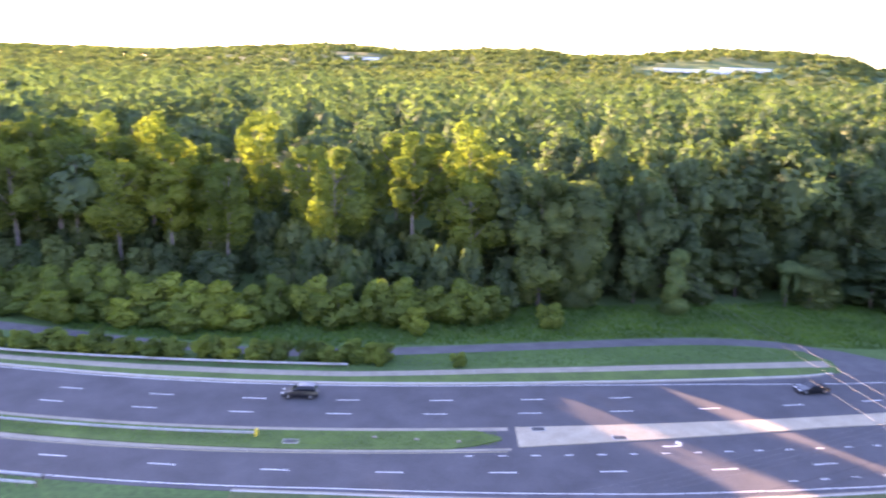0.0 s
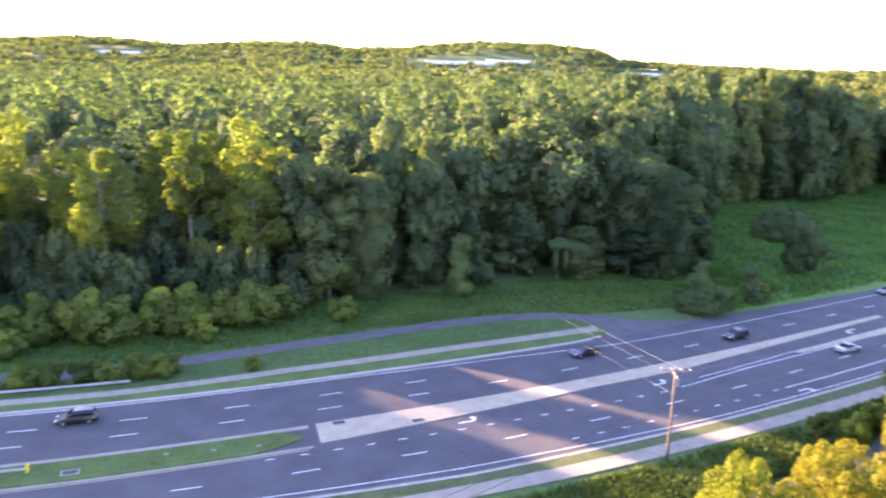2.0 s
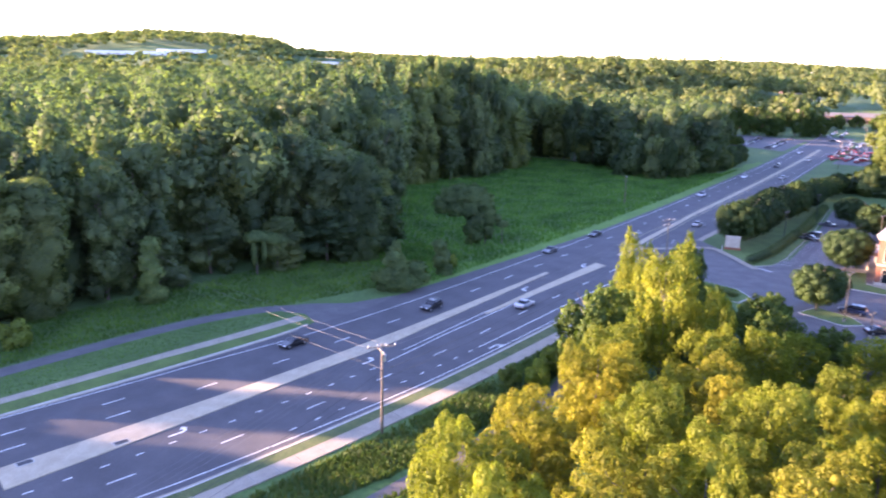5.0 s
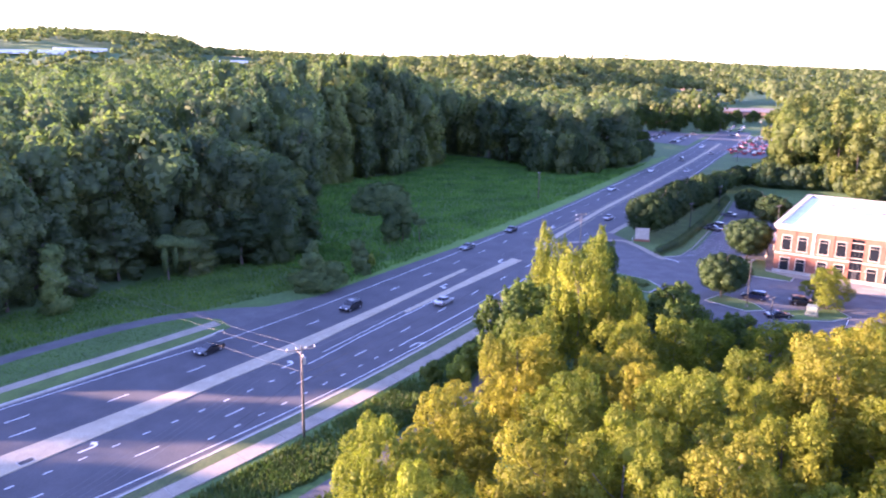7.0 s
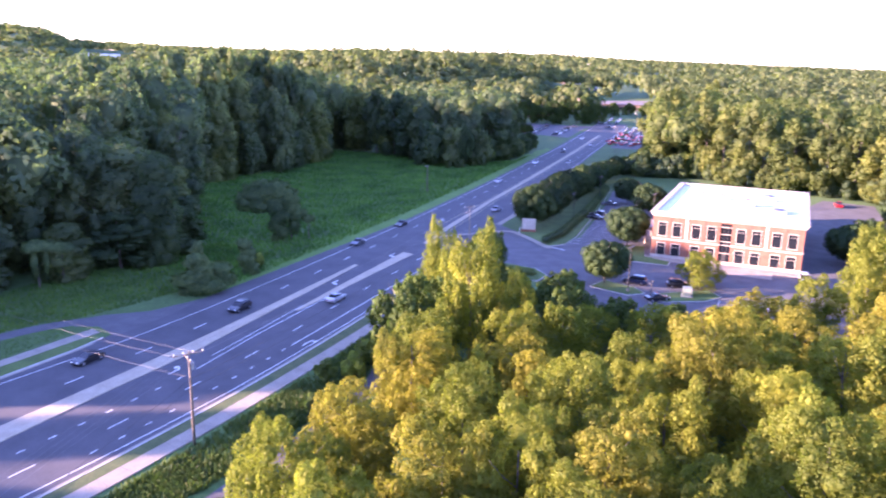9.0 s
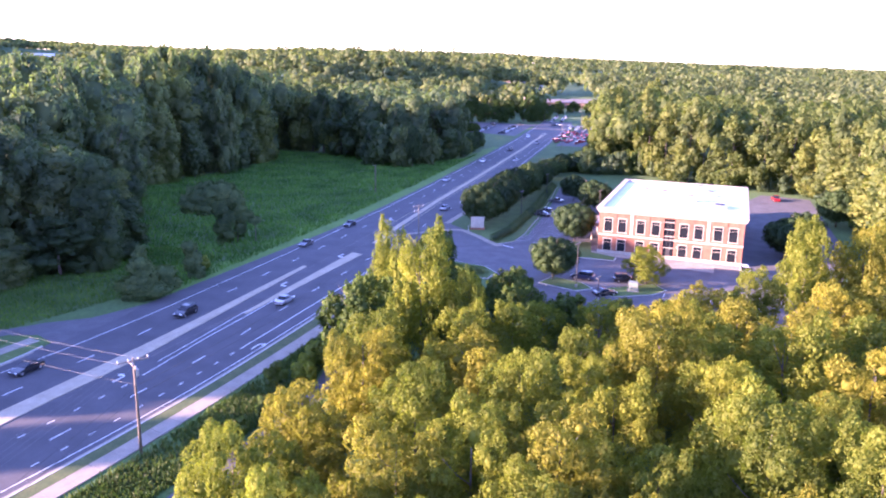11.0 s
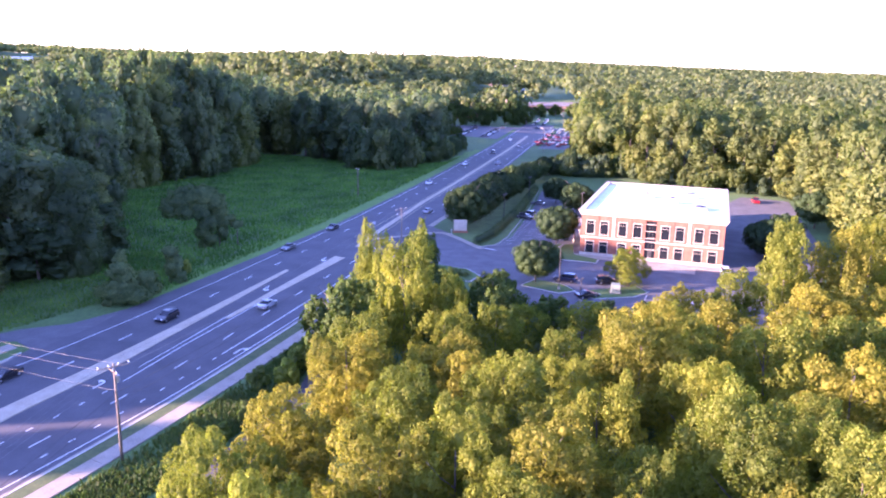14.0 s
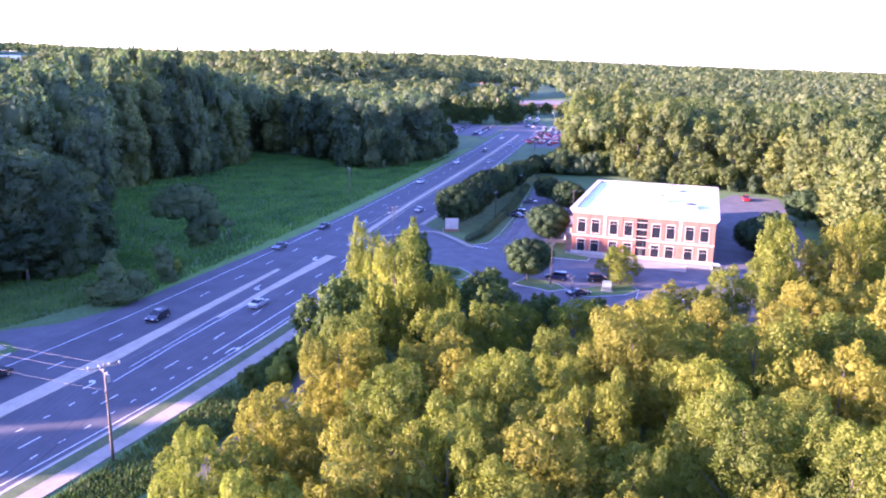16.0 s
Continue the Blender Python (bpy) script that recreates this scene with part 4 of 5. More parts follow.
vine_shape("vine_mound", 84, 116.2, column(9.3, 3.6, 0.5, 9), 2200, "tall pyramid of vines over a stump", [(0, 0, 7, 0.25)])
vine_shape("vine_mound", 90, 117.5, column(4, 3.0, 1.5, 4), 900, "low mound of vines over a stump", [(0, 0, 3, 0.2)])
vine_shape("vine_mound", 98.4, 118.3, column(7.2, 1.5, 1.2, 7, (-0.18, 0.1)), 1300, "narrow vine-covered stump in the grass", [(0, 0, 6, 0.25)])
vine_shape("vine_mound", 43.5, 134.4, column(11.6, 1.9, 1.4, 9), 1700, "upright column of vines before the trees", [(0, 0, 10, 0.25)])
vine_shape("vine_arch", 69, 140.5, [((i * 1.1 - 3, 0, 8.2 - 0.28 * abs(i - 1)), (1.4, 1.6, 1.0)) for i in range(7)] + [((-2.6 + 2.2 * i, 0, 4.5), (0.5, 0.6, 3.0)) for i in range(4)], 1600, "arch of hanging vines before the trees", [(-2, 0, 8, 0.2), (2.5, 0, 7.5, 0.2)])
vine_shape("vine_mound", 127, 131.5, [((0, 0, 5.2), (1.5, 1.4, 0.8))], 260, "small vine-topped post in the grass", [(0, 0, 5.2, 0.12)])


for x, y in ((270, 262), (277, 268), (262, 267), (284, 262), (270, 275)):
    plant(far_trees[0], x, y, 1.0, 1.05, label="leafy tree at the edge of the woods")


# grass and weeds
def blades(name, X, Y, Z, size, mat, label, seed):
    rng = np.random.default_rng(seed)
    n = len(X)
    a = rng.uniform(0, 6.28, n)
    h = size * rng.uniform(0.6, 1.5, n)
    w = h * 0.42
    lean = rng.normal(size=(n, 2)) * 0.35
    d = np.c_[np.cos(a), np.sin(a)]
    B = np.c_[X, Y, Z]
    V = np.zeros((n, 4, 3))
    for i, (s, u) in enumerate(((-0.4, 0), (0.4, 0), (0.12, 1), (-0.12, 1))):
        V[:, i, :2] = B[:, :2] + d * (w * s)[:, None] + lean * (h * u)[:, None]
        V[:, i, 2] = B[:, 2] + h * u - 0.03
    me = bpy.data.meshes.new(name)
    me.from_pydata(V.reshape(-1, 3).tolist(), [], np.arange(4 * n).reshape(-1, 4).tolist())
    me.materials.append(mat)
    return tagged(new(name, me), label, "grass", kind="stuff")


def spread(n, x0, x1, lo, hi, seed, clump=0.0):
    rng = np.random.default_rng(seed)
    X = rng.uniform(x0, x1, n)
    Y = mid(X) + lo + (hi - lo) * rng.random(n)
    if clump:
        k = np.array([noise.noise(Vector((x * 0.09, y * 0.09, seed))) for x, y in zip(X, Y)]) + rng.uniform(-0.4, 0.4, n) > clump
        X, Y = X[k], Y[k]
    return X, Y


X, Y = np.random.default_rng(21).uniform(75, 330, 210000), np.random.default_rng(22).uniform(105, 260, 210000)
GRASSY = [(95, 100), (90, 138), (94, 142), (101, 151), (130, 188), (154, 220), (170, 222), (190, 221), (210, 223), (231, 231), (262, 254), (270, 215), (262, 182), (292, 172), (320, 178), (330, 160), (200, 120)]
k = inside(GRASSY, X, Y) & (Y > mid(X) + 14)
X, Y = X[k], Y[k]
blades("meadow_grass", X, Y, 0 * X, 0.62, M_GRASS, "tall green meadow grass", 23)
X, Y = spread(60000, -60, 112, 19.5, 48, 24)
k = (Y < np.interp(X, *EDGE_N) + 6) & (np.abs(Y - np.interp(X, [-68, -45, -25, -9, 19, 36, 47, 57, 64, 70], [116, 111, 108.8, 110.2, 115.6, 118.8, 120, 119.2, 116, 110])) > 2.0) & ~((X > 58) & (X < 80) & (Y < 119))
X, Y = X[k], Y[k]
blades("rough_grass", X, Y, 0 * X, np.where(Y < np.interp(X, [-60, -25, 19, 47, 112], [113, 108, 115, 119, 119]), 0.22, 0.42), M_ROUGH, "rough green grass before the forest", 25)
X, Y = spread(70000, 15, 100, -44, -23.4, 26, -0.25)
k = (np.abs(Y - np.interp(X, [43, 68, 80, 88], [58.4, 62.3, 67.5, 74])) > 1.6) & ~((X < 28) & (Y < 50))
X, Y = X[k], Y[k]
blades("tall_weeds", X, Y, 0 * X, 0.5, M_WEED, "tall weeds and seeding grass by the footway", 27)
X, Y = spread(9000, -80, 8, -4.6, -1.0, 28)
blades("median_grass", X, Y, 0 * X + 0.14, 0.13, M_TURF, "short grass on the median", 29)
path2 = ribbon("path_near", spline([(30, 55.5, 0), (45, 58, 0), (58, 60, 0), (68, 62, 0), (79, 67, 0), (87, 73, 0), (91, 78.5, 0)]), 2.6, 0.03, M_ASPHALT_OLD)
tagged(path2, "narrow asphalt path below the trees", "path", kind="structure")

# ---- office building ----
M_BRICK = surface("red brick", (0.2, 0.074, 0.042), (0.28, 0.11, 0.064), 0.8, 5.0, 0.85, 0.3, 0.01)
M_TRIM = surface("pale trim", (0.34, 0.3, 0.245), (0.45, 0.4, 0.33), 0.6, 6.0, 0.7, 0.1, 0.004)
M_ROOF = surface("white roof membrane", (0.66, 0.66, 0.66), (0.82, 0.82, 0.82), 0.3, 3.0, 0.7, 0.1, 0.004)
M_GLASS, _nt, _bs = material("dark window glass")
_bs.inputs["Base Color"].default_value, _bs.inputs["Roughness"].default_value = (0.012, 0.014, 0.018, 1), 0.08
M_RUBBER = surface("tyre rubber", (0.012, 0.012, 0.012), (0.025, 0.025, 0.025), 2.0, 12.0, 0.9, 0.1, 0.003)
M_RIM = surface("wheel rim", (0.35, 0.35, 0.36), (0.5, 0.5, 0.5), 2.0, 10.0, 0.35, 0.0, 0.003, 0.8)
M_LAMP, _nt, _bs = material("clear lamp cover")
_bs.inputs["Base Color"].default_value, _bs.inputs["Roughness"].default_value = (0.7, 0.7, 0.68, 1), 0.15
M_TAIL, _nt, _bs = material("red lamp cover")
_bs.inputs["Base Color"].default_value, _bs.inputs["Roughness"].default_value = (0.35, 0.01, 0.01, 1), 0.2
M_INS, _nt, _bs = material("porcelain")
_bs.inputs["Base Color"].default_value, _bs.inputs["Roughness"].default_value = (0.6, 0.58, 0.55, 1), 0.3
M_WIRE = surface("aluminium wire", (0.1, 0.1, 0.105), (0.17, 0.17, 0.17), 1.0, 5.0, 0.6, 0.0, 0.003)
M_WIRE_DARK = surface("black cable", (0.02, 0.02, 0.02), (0.04, 0.04, 0.04), 1.0, 5.0, 0.6, 0.0, 0.003)

B0, B1 = Vector((165.8, 61.2, 0)), Vector((172.0, 30.6, 0))
bx = (B1 - B0).normalized()
by = Vector((0, 0, 1)).cross(bx)
BM = Matrix((bx, by, Vector((0, 0, 1)))).transposed().to_4x4()
BM.translation = B0
LB, DB, HB = (B1 - B0).length, 46.0, 10.6


def window_unit(name, w, h, parent, m, mullions, sill=True):
    """A framed window in the local plane y = 0, looking to -y, its foot at the origin."""
    win = new(name)
    win.parent = parent
    win.matrix_basis = m
    bm = bmesh.new()
    t = 0.14
    add_box(bm, (-w / 2 - t, -0.12, 0), (-w / 2, 0.14, h))
    add_box(bm, (w / 2, -0.12, 0), (w / 2 + t, 0.14, h))
    add_box(bm, (-w / 2 - t, -0.14, h), (w / 2 + t, 0.14, h + 0.18))
    part("frame", bm, M_TRIM, win)
    if sill:
        box("sill", (-w / 2 - 0.22, -0.18, -0.16), (w / 2 + 0.22, 0.14, 0.0), M_TRIM, win)
    box("pane", (-w / 2, 0.02, 0.0), (w / 2, 0.05, h), M_GLASS, win)
    for z in mullions:
        box("mullion", (-w / 2, -0.03, z - 0.035), (w / 2, 0.02, z + 0.035), M_TRIM, win)
    return win


office = empty("office_building", BM, label="two-storey red brick office with white trim and flat roof", category="building")
bm = bmesh.new()
BAYS = [LB * f for f in (0.068, 0.168, 0.30, 0.405, 0.60, 0.70, 0.83, 0.93)]
WU, WL, ENT = 1.75, 1.9, (LB * 0.462, LB * 0.538)
# front wall in pieces round its openings
cuts = sorted([(c - WU / 2, c + WU / 2, 1) for c in BAYS] + [(ENT[0], ENT[1], 2)])
x = 0.0
for a, b, k in cuts:
    add_box(bm, (x, 0, -0.2), (a, 0.4, HB - 1.0))
    if k == 1:
        for z0, z1 in ((-0.2, 0.75), (3.55, 5.1), (8.3, HB - 1.0)):
            add_box(bm, (a, 0, z0), (b, 0.4, z1))
    else:
        add_box(bm, (a, 0, 9.2), (b, 0.4, HB - 1.0))
    x = b
add_box(bm, (x, 0, -0.2), (LB, 0.4, HB - 1.0))
part("front_wall", bm, M_BRICK, office)
box("side_wall", (0, 0.4, -0.2), (0.4, DB, HB - 1.0), M_BRICK, office)
box("side_wall", (LB - 0.4, 0.4, -0.2), (LB, DB, HB - 1.0), M_BRICK, office)
box("back_wall", (0.4, DB - 0.4, -0.2), (LB - 0.4, DB, HB - 1.0), M_BRICK, office)
box("floor_slab", (0.4, 0.4, 4.2), (LB - 0.4, DB - 0.4, 4.5), M_CONCRETE, office)
box("roof_deck", (0.4, 0.4, HB - 0.95), (LB - 0.4, DB - 0.4, HB - 0.45), M_ROOF, office, "white membrane roof")
for lo, hi in (((-0.12, -0.12, -0.2), (LB + 0.12, 0.0, 0.75)), ((LB, 0.0, -0.2), (LB + 0.12, DB, 0.75)), ((-0.12, 0, -0.2), (0, DB, 0.75))):
    box("base_course", lo, hi, M_TRIM, office)
box("string_course", (-0.1, -0.1, 4.25), (ENT[0], 0.0, 4.6), M_TRIM, office)
box("string_course", (ENT[1], -0.1, 4.25), (LB + 0.1, 0.0, 4.6), M_TRIM, office)
box("string_course", (LB, 0.0, 4.25), (LB + 0.1, DB, 4.6), M_TRIM, office)
box("string_course", (-0.1, 0.0, 4.25), (0, DB, 4.6), M_TRIM, office)
for a, b in ((0.115, 0.0), (0.236, 0.0), (0.352, 0), (0.65, 0.0), (0.765, 0.0), (0.88, 0)):
    box("pilaster", (LB * a - 0.3, -0.12, 4.6), (LB * a + 0.3, 0.0, HB - 1.0), M_TRIM if a in (0.236, 0.765) else M_BRICK, office)
# stepped cornice and parapet
for z0, z1, o in ((HB - 1.0, HB - 0.65, 0.25), (HB - 0.65, HB - 0.2, 0.5), (HB - 0.2, HB + 0.1, 0.7)):
    bm = bmesh.new()
    add_box(bm, (-o, -o, z0), (LB + o, 0.5, z1))
    add_box(bm, (-o, DB - 0.5, z0), (LB + o, DB + o, z1))
    add_box(bm, (-o, 0.5, z0), (0.5, DB - 0.5, z1))
    add_box(bm, (LB - 0.5, 0.5, z0), (LB + o, DB - 0.5, z1))
    part("cornice", bm, M_TRIM, office, "pale stepped cornice")
for c in BAYS:
    window_unit("window", WU, 3.05, office, pose(c, 0, 5.2), (2.4,))
    window_unit("window", WL - 0.15, 2.65, office, pose(c, 0, 0.8), (1.9,), False)
ent = new("entrance")
ent.parent = office
ent.matrix_basis = pose((ENT[0] + ENT[1]) / 2, 0.25, 0)
ew = (ENT[1] - ENT[0]) / 2
box("glass_wall", (-ew, 0, 0), (ew, 0.06, 9.2), M_GLASS, ent)
for z in (2.6, 4.4, 5.2, 6.8, 8.4):
    box("transom", (-ew, -0.12, z - 0.08), (ew, 0.0, z + 0.08), M_TRIM, ent)
for xx in (-ew / 3, ew / 3):
    box("mullion", (xx - 0.04, -0.07, 0), (xx + 0.04, 0.0, 9.2), M_DARK, ent)
for sgn in (-1, 1):
    box("door", (0.02 if sgn > 0 else -ew / 3 + 0.05, -0.1, 0.05), (ew / 3 - 0.05 if sgn > 0 else -0.02, -0.05, 2.4), M_DARK, ent, "dark glazed entrance door")
for xx in (ENT[0] - 0.75, ENT[1] + 0.75):
    box("wall_lamp", (xx - 0.12, -0.3, 2.7), (xx + 0.12, 0, 3.2), M_TRIM, office, bevel=0.03)
box("raised_parapet", (ENT[0] - 1.6, 0.5, HB - 1.2), (ENT[1] + 1.6, 1.0, HB + 0.7), M_TRIM, office)
bm = bmesh.new()
add_box(bm, (-7.5, 12, 3.4), (-0.15, 22, 4.3), 0.05)
for px, py in ((-7, 12.6), (-7, 21.4), (-3.6, 12.6), (-3.6, 21.4)):
    add_tube(bm, [(px, py, 0), (px, py, 3.4)], [0.2, 0.2], 10)
part("canopy", bm, M_TRIM, office, "white flat entrance canopy on columns")


def roof_unit(x, y, w, d, h):
    ob = empty("roof_unit", BM @ pose(x, y, HB - 0.45), label="grey rooftop air-conditioning unit", category="air conditioner", group="units on the office roof")
    box("casing", (-w / 2, -d / 2, 0), (w / 2, d / 2, h), M_STEEL, ob, bevel=0.06)
    bm = bmesh.new()
    add_tube(bm, [(0, 0, h), (0, 0, h + 0.15)], [min(w, d) * 0.32, min(w, d) * 0.32], 16)
    part("fan_grille", bm, M_DARK, ob)
    for i in range(4):
        box("louvre", (-w / 2 + 0.1, -d / 2 - 0.04, 0.2 + i * h / 5), (w / 2 - 0.1, -d / 2, 0.2 + i * h / 5 + 0.06), M_DARK, ob)


for a in ((18.5, 20, 3.2, 2.4, 1.5), (12, 26, 2.2, 2.2, 1.2), (23, 30, 2.6, 2.0, 1.2), (25.5, 14, 3.4, 5.5, 0.8), (7, 30, 1.6, 1.6, 0.9), (20, 38, 2.4, 2.4, 1.3)):
    roof_unit(*a)

walk_front = plate("forecourt", [tuple((BM @ Vector(p))[:2]) for p in ((-2, -3.2, 0), (LB + 2, -3.2, 0), (LB + 2, -0.13, 0), (-2, -0.13, 0))], -0.1, 0.14, M_CONCRETE)
tagged(walk_front, "pale concrete walk before the office", "pavement", kind="structure")
steps_front = plate("forecourt_apron", [tuple((BM @ Vector(p))[:2]) for p in ((LB * 0.45, -8.0, 0), (LB * 0.83, -8.0, 0), (LB * 0.83, -3.2, 0), (LB * 0.45, -3.2, 0))], -0.1, 0.09, M_CONCRETE)
tagged(steps_front, "pale concrete apron before the entrance", "pavement", kind="structure")


def island(name, pts, label):
    P = [Vector((*p, 0)) for p in pts]
    c = sum(P, Vector()) / len(P)
    kerb = plate("kerbed_island", pts, -0.1, 0.15, M_KERB)
    tagged(kerb, label, "traffic island", kind="structure")
    turf = plate("turf", [tuple((c + (p - c) * (1 - 0.3 / (p - c).length))[:2]) for p in P], 0.1, 0.19, M_LAWN, kerb)
    return kerb


island("a", [(134.5, 49), (138, 49.5), (147, 42), (144, 38.5), (139.5, 40), (134, 46)], "grass island with concrete kerb in the car park")
island("b", [(134.5, 61.5), (133.6, 53), (136.8, 50.8), (139.5, 54), (140.5, 61)], "grass island with a tree in the car park")
island("c", [(157.5, 66.5), (160, 55), (163, 55.5), (164.2, 62), (174, 66), (172, 70)], "grass bed beside the office front")
island("d", [(139, 83.5), (134.2, 84.5), (130, 80), (131, 71), (136, 71.5), (139.2, 76)], "grass bed with a hedge by the entrance")
island("e", [(161.2, 89.5), (158, 84), (163, 81.5), (172, 83), (206, 93), (246, 107), (243, 117), (205, 107.5), (172, 99.5), (166, 96)], "long grass bed beside the car park")
kerb_walk = ribbon("entrance_footway", spline([(150, 109.5, 0), (158, 104.5, 0), (166, 99.5, 0), (164, 93.5, 0), (158.5, 85, 0), (157, 82, 0)]), 1.7, 0.2, M_CONCRETE)
tagged(kerb_walk, "curved pale concrete footway at the entrance", "pavement", kind="structure")
kerb_walk2 = ribbon("entrance_footway_2", spline([(172, 106, 0), (182, 108.5, 0), (200, 113, 0), (240, 124.5, 0), (290, 139, 0)]), 1.6, 0.06, M_CONCRETE)
tagged(kerb_walk2, "pale concrete footway beside the road", "pavement", kind="structure")


def hedge(pts, w, h, label):
    """A clipped hedge: an even box of small leaves along a line."""
    rng = np.random.default_rng(int(pts[0][0]))
    ob = empty("hedge", pose(*pts[0], 0), label=label, category="hedge")
    L = [Vector((p[0] - pts[0][0], p[1] - pts[0][1])) for p in pts]
    lob = []
    for a, b in zip(L, L[1:]):
        n = max(2, int((b - a).length / 0.8))
        lob += [((*(a + (b - a) * i / n), h * 0.5), (w * 0.6, w * 0.6, h * 0.55)) for i in range(n)]
    c = new("leaves", leaf_mesh("leaves", lob, len(lob) * 130, 0.26, M_LEAF, rng))
    c.parent = ob
    bm = bmesh.new()
    for a, b in zip(L, L[1:]):
        for i in range(0, int((b - a).length), 3):
            q = a + (b - a) * (i / max(1, (b - a).length))
            add_tube(bm, [(q.x, q.y, -0.1), (q.x, q.y, h * 0.6)], [0.06, 0.03], 5)
    part("stems", bm, M_BARK, ob)


hedge([(160.5, 85.5), (171, 86.5), (206, 95.5), (244, 107.5)], 2.0, 2.0, "long clipped green hedge beside the car park")
hedge([(133, 81.5), (134, 73)], 2.0, 1.4, "short clipped green hedge by the entrance")

# parking bays
bay_mesh = bpy.data.meshes.new("bay_line")
bay_mesh.from_pydata([(-2.4, -0.06, 0), (2.4, -0.06, 0), (2.4, 0.06, 0), (-2.4, 0.06, 0)], [], [(0, 1, 2, 3)])
bay_mesh.materials.append(M_PAINT)
for i in range(14):
    for y0, a in ((80.2, 100.0), (74.0, 100.0)):
        ob = new("bay_line", bay_mesh)
        ob.parent = lot
        xx = 166 + i * 2.75
        ob.matrix_basis = pose(xx, y0 + (xx - 166) * 0.26 + 1.0, 0.041, 0, 0, a)
for i in range(7):
    ob = new("bay_line", bay_mesh)
    ob.parent = lot
    ob.matrix_basis = pose(140 + i * 0.6, 38 - i * 2.75, 0.041, 0, 0, 10)
stop = mesh_ob("stop_line", [(158.6, 84, 0.042), (157.8, 79, 0.042), (158.2, 79, 0.042), (159, 84, 0.042)], [(0, 1, 2, 3)], M_PAINT, lot)

# sign at the entrance
sign = empty("monument_sign", pose(169.3, 95.2, 0.15, 0, 0, -58), label="white rectangular sign board on a low brick base", category="sign")
box("base", (-1.9, -0.35, -0.15), (1.9, 0.35, 0.6), M_BRICK, sign, bevel=0.03)
box("board", (-1.7, -0.16, 0.6), (1.7, 0.16, 3.3), M_TRIM, sign, "plain white board", bevel=0.05)
box("border", (-1.82, -0.12, 3.3), (1.82, 0.12, 3.42), M_TRIM, sign)


def lamp_post(x, y, h):
    ob = empty("lamp_post", pose(x, y, 0), label="tall dark car park lamp post", category="lamp post", group="car park lamp posts")
    bm = bmesh.new()
    add_tube(bm, [(0, 0, -0.3), (0, 0, h)], [0.11, 0.07], 10)
    part("shaft", bm, M_DARK, ob)
    bm = bmesh.new()
    add_tube(bm, [(0, 0, 0), (0, 0, 0.7)], [0.28, 0.26], 12)
    part("footing", bm, M_CONCRETE, ob)
    box("arm", (-0.7, -0.04, h - 0.12), (0.7, 0.04, h - 0.02), M_DARK, ob)
    for s in (-1, 1):
        box("lamp_head", (s * 0.75 - 0.35, -0.2, h - 0.08), (s * 0.75 + 0.35, 0.2, h + 0.1), M_DARK, ob, bevel=0.03)


for p in ((135.9, 54.0, 8.9), (130.5, 47.5, 4.5), (200, 74, 8.5), (188, 92, 8), (222, 100, 8)):
    lamp_post(*p)
cab = empty("utility_cabinet", pose(140.2, 44, 0.19, 0, 0, 20), label="pale green metal utility cabinet on the grass", category="cabinet")
box("pad", (-1.2, -1.1, -0.19), (1.2, 1.1, 0.08), M_CONCRETE, cab)
M_CAB = surface("pale green paint", (0.16, 0.2, 0.165), (0.22, 0.26, 0.22), 1.0, 6.0, 0.5, 0.1, 0.003)
box("body", (-0.95, -0.85, 0.08), (0.95, 0.85, 1.7), M_CAB, cab, bevel=0.05)
for s in (-1, 1):
    box("door", (s * 0.47 - 0.43, -0.89, 0.2), (s * 0.47 + 0.43, -0.85, 1.55), M_CAB, cab)


# ---- cars ----
PAINTS = {}


def paint(name, col, metal=0.3):
    if name not in PAINTS:
        m, nt, bs = material(name + " car paint")
        nt.links.new(ramp(nt, noise_node(nt, 3.0, 3), [(0.3, tuple(c * 0.88 for c in col)), (0.7, col)]), bs.inputs["Base Color"])
        bs.inputs["Metallic"].default_value, bs.inputs["Roughness"].default_value = metal, 0.3
        bs.inputs["Coat Weight"].default_value, bs.inputs["Coat Roughness"].default_value = 0.8, 0.06
        PAINTS[name] = m
    return PAINTS[name]


def loft(bm, sections):
    """Skin through cross-sections (x, half width, z low, z high, half width above)."""
    rings = []
    for x, w, z0, z1, w1 in sections:
        zm = z0 + (z1 - z0) * 0.6
        rings.append([bm.verts.new(c) for c in ((x, -w * 0.94, z0), (x, -w, zm), (x, -w1, z1), (x, w1, z1), (x, w, zm), (x, w * 0.94, z0))])
    for a, b in zip(rings, rings[1:]):
        for i in range(6):
            bm.faces.new((a[i], a[(i + 1) % 6], b[(i + 1) % 6], b[i]))
    bm.faces.new(rings[0])
    bm.faces.new(rings[-1][::-1])


CARS = {}


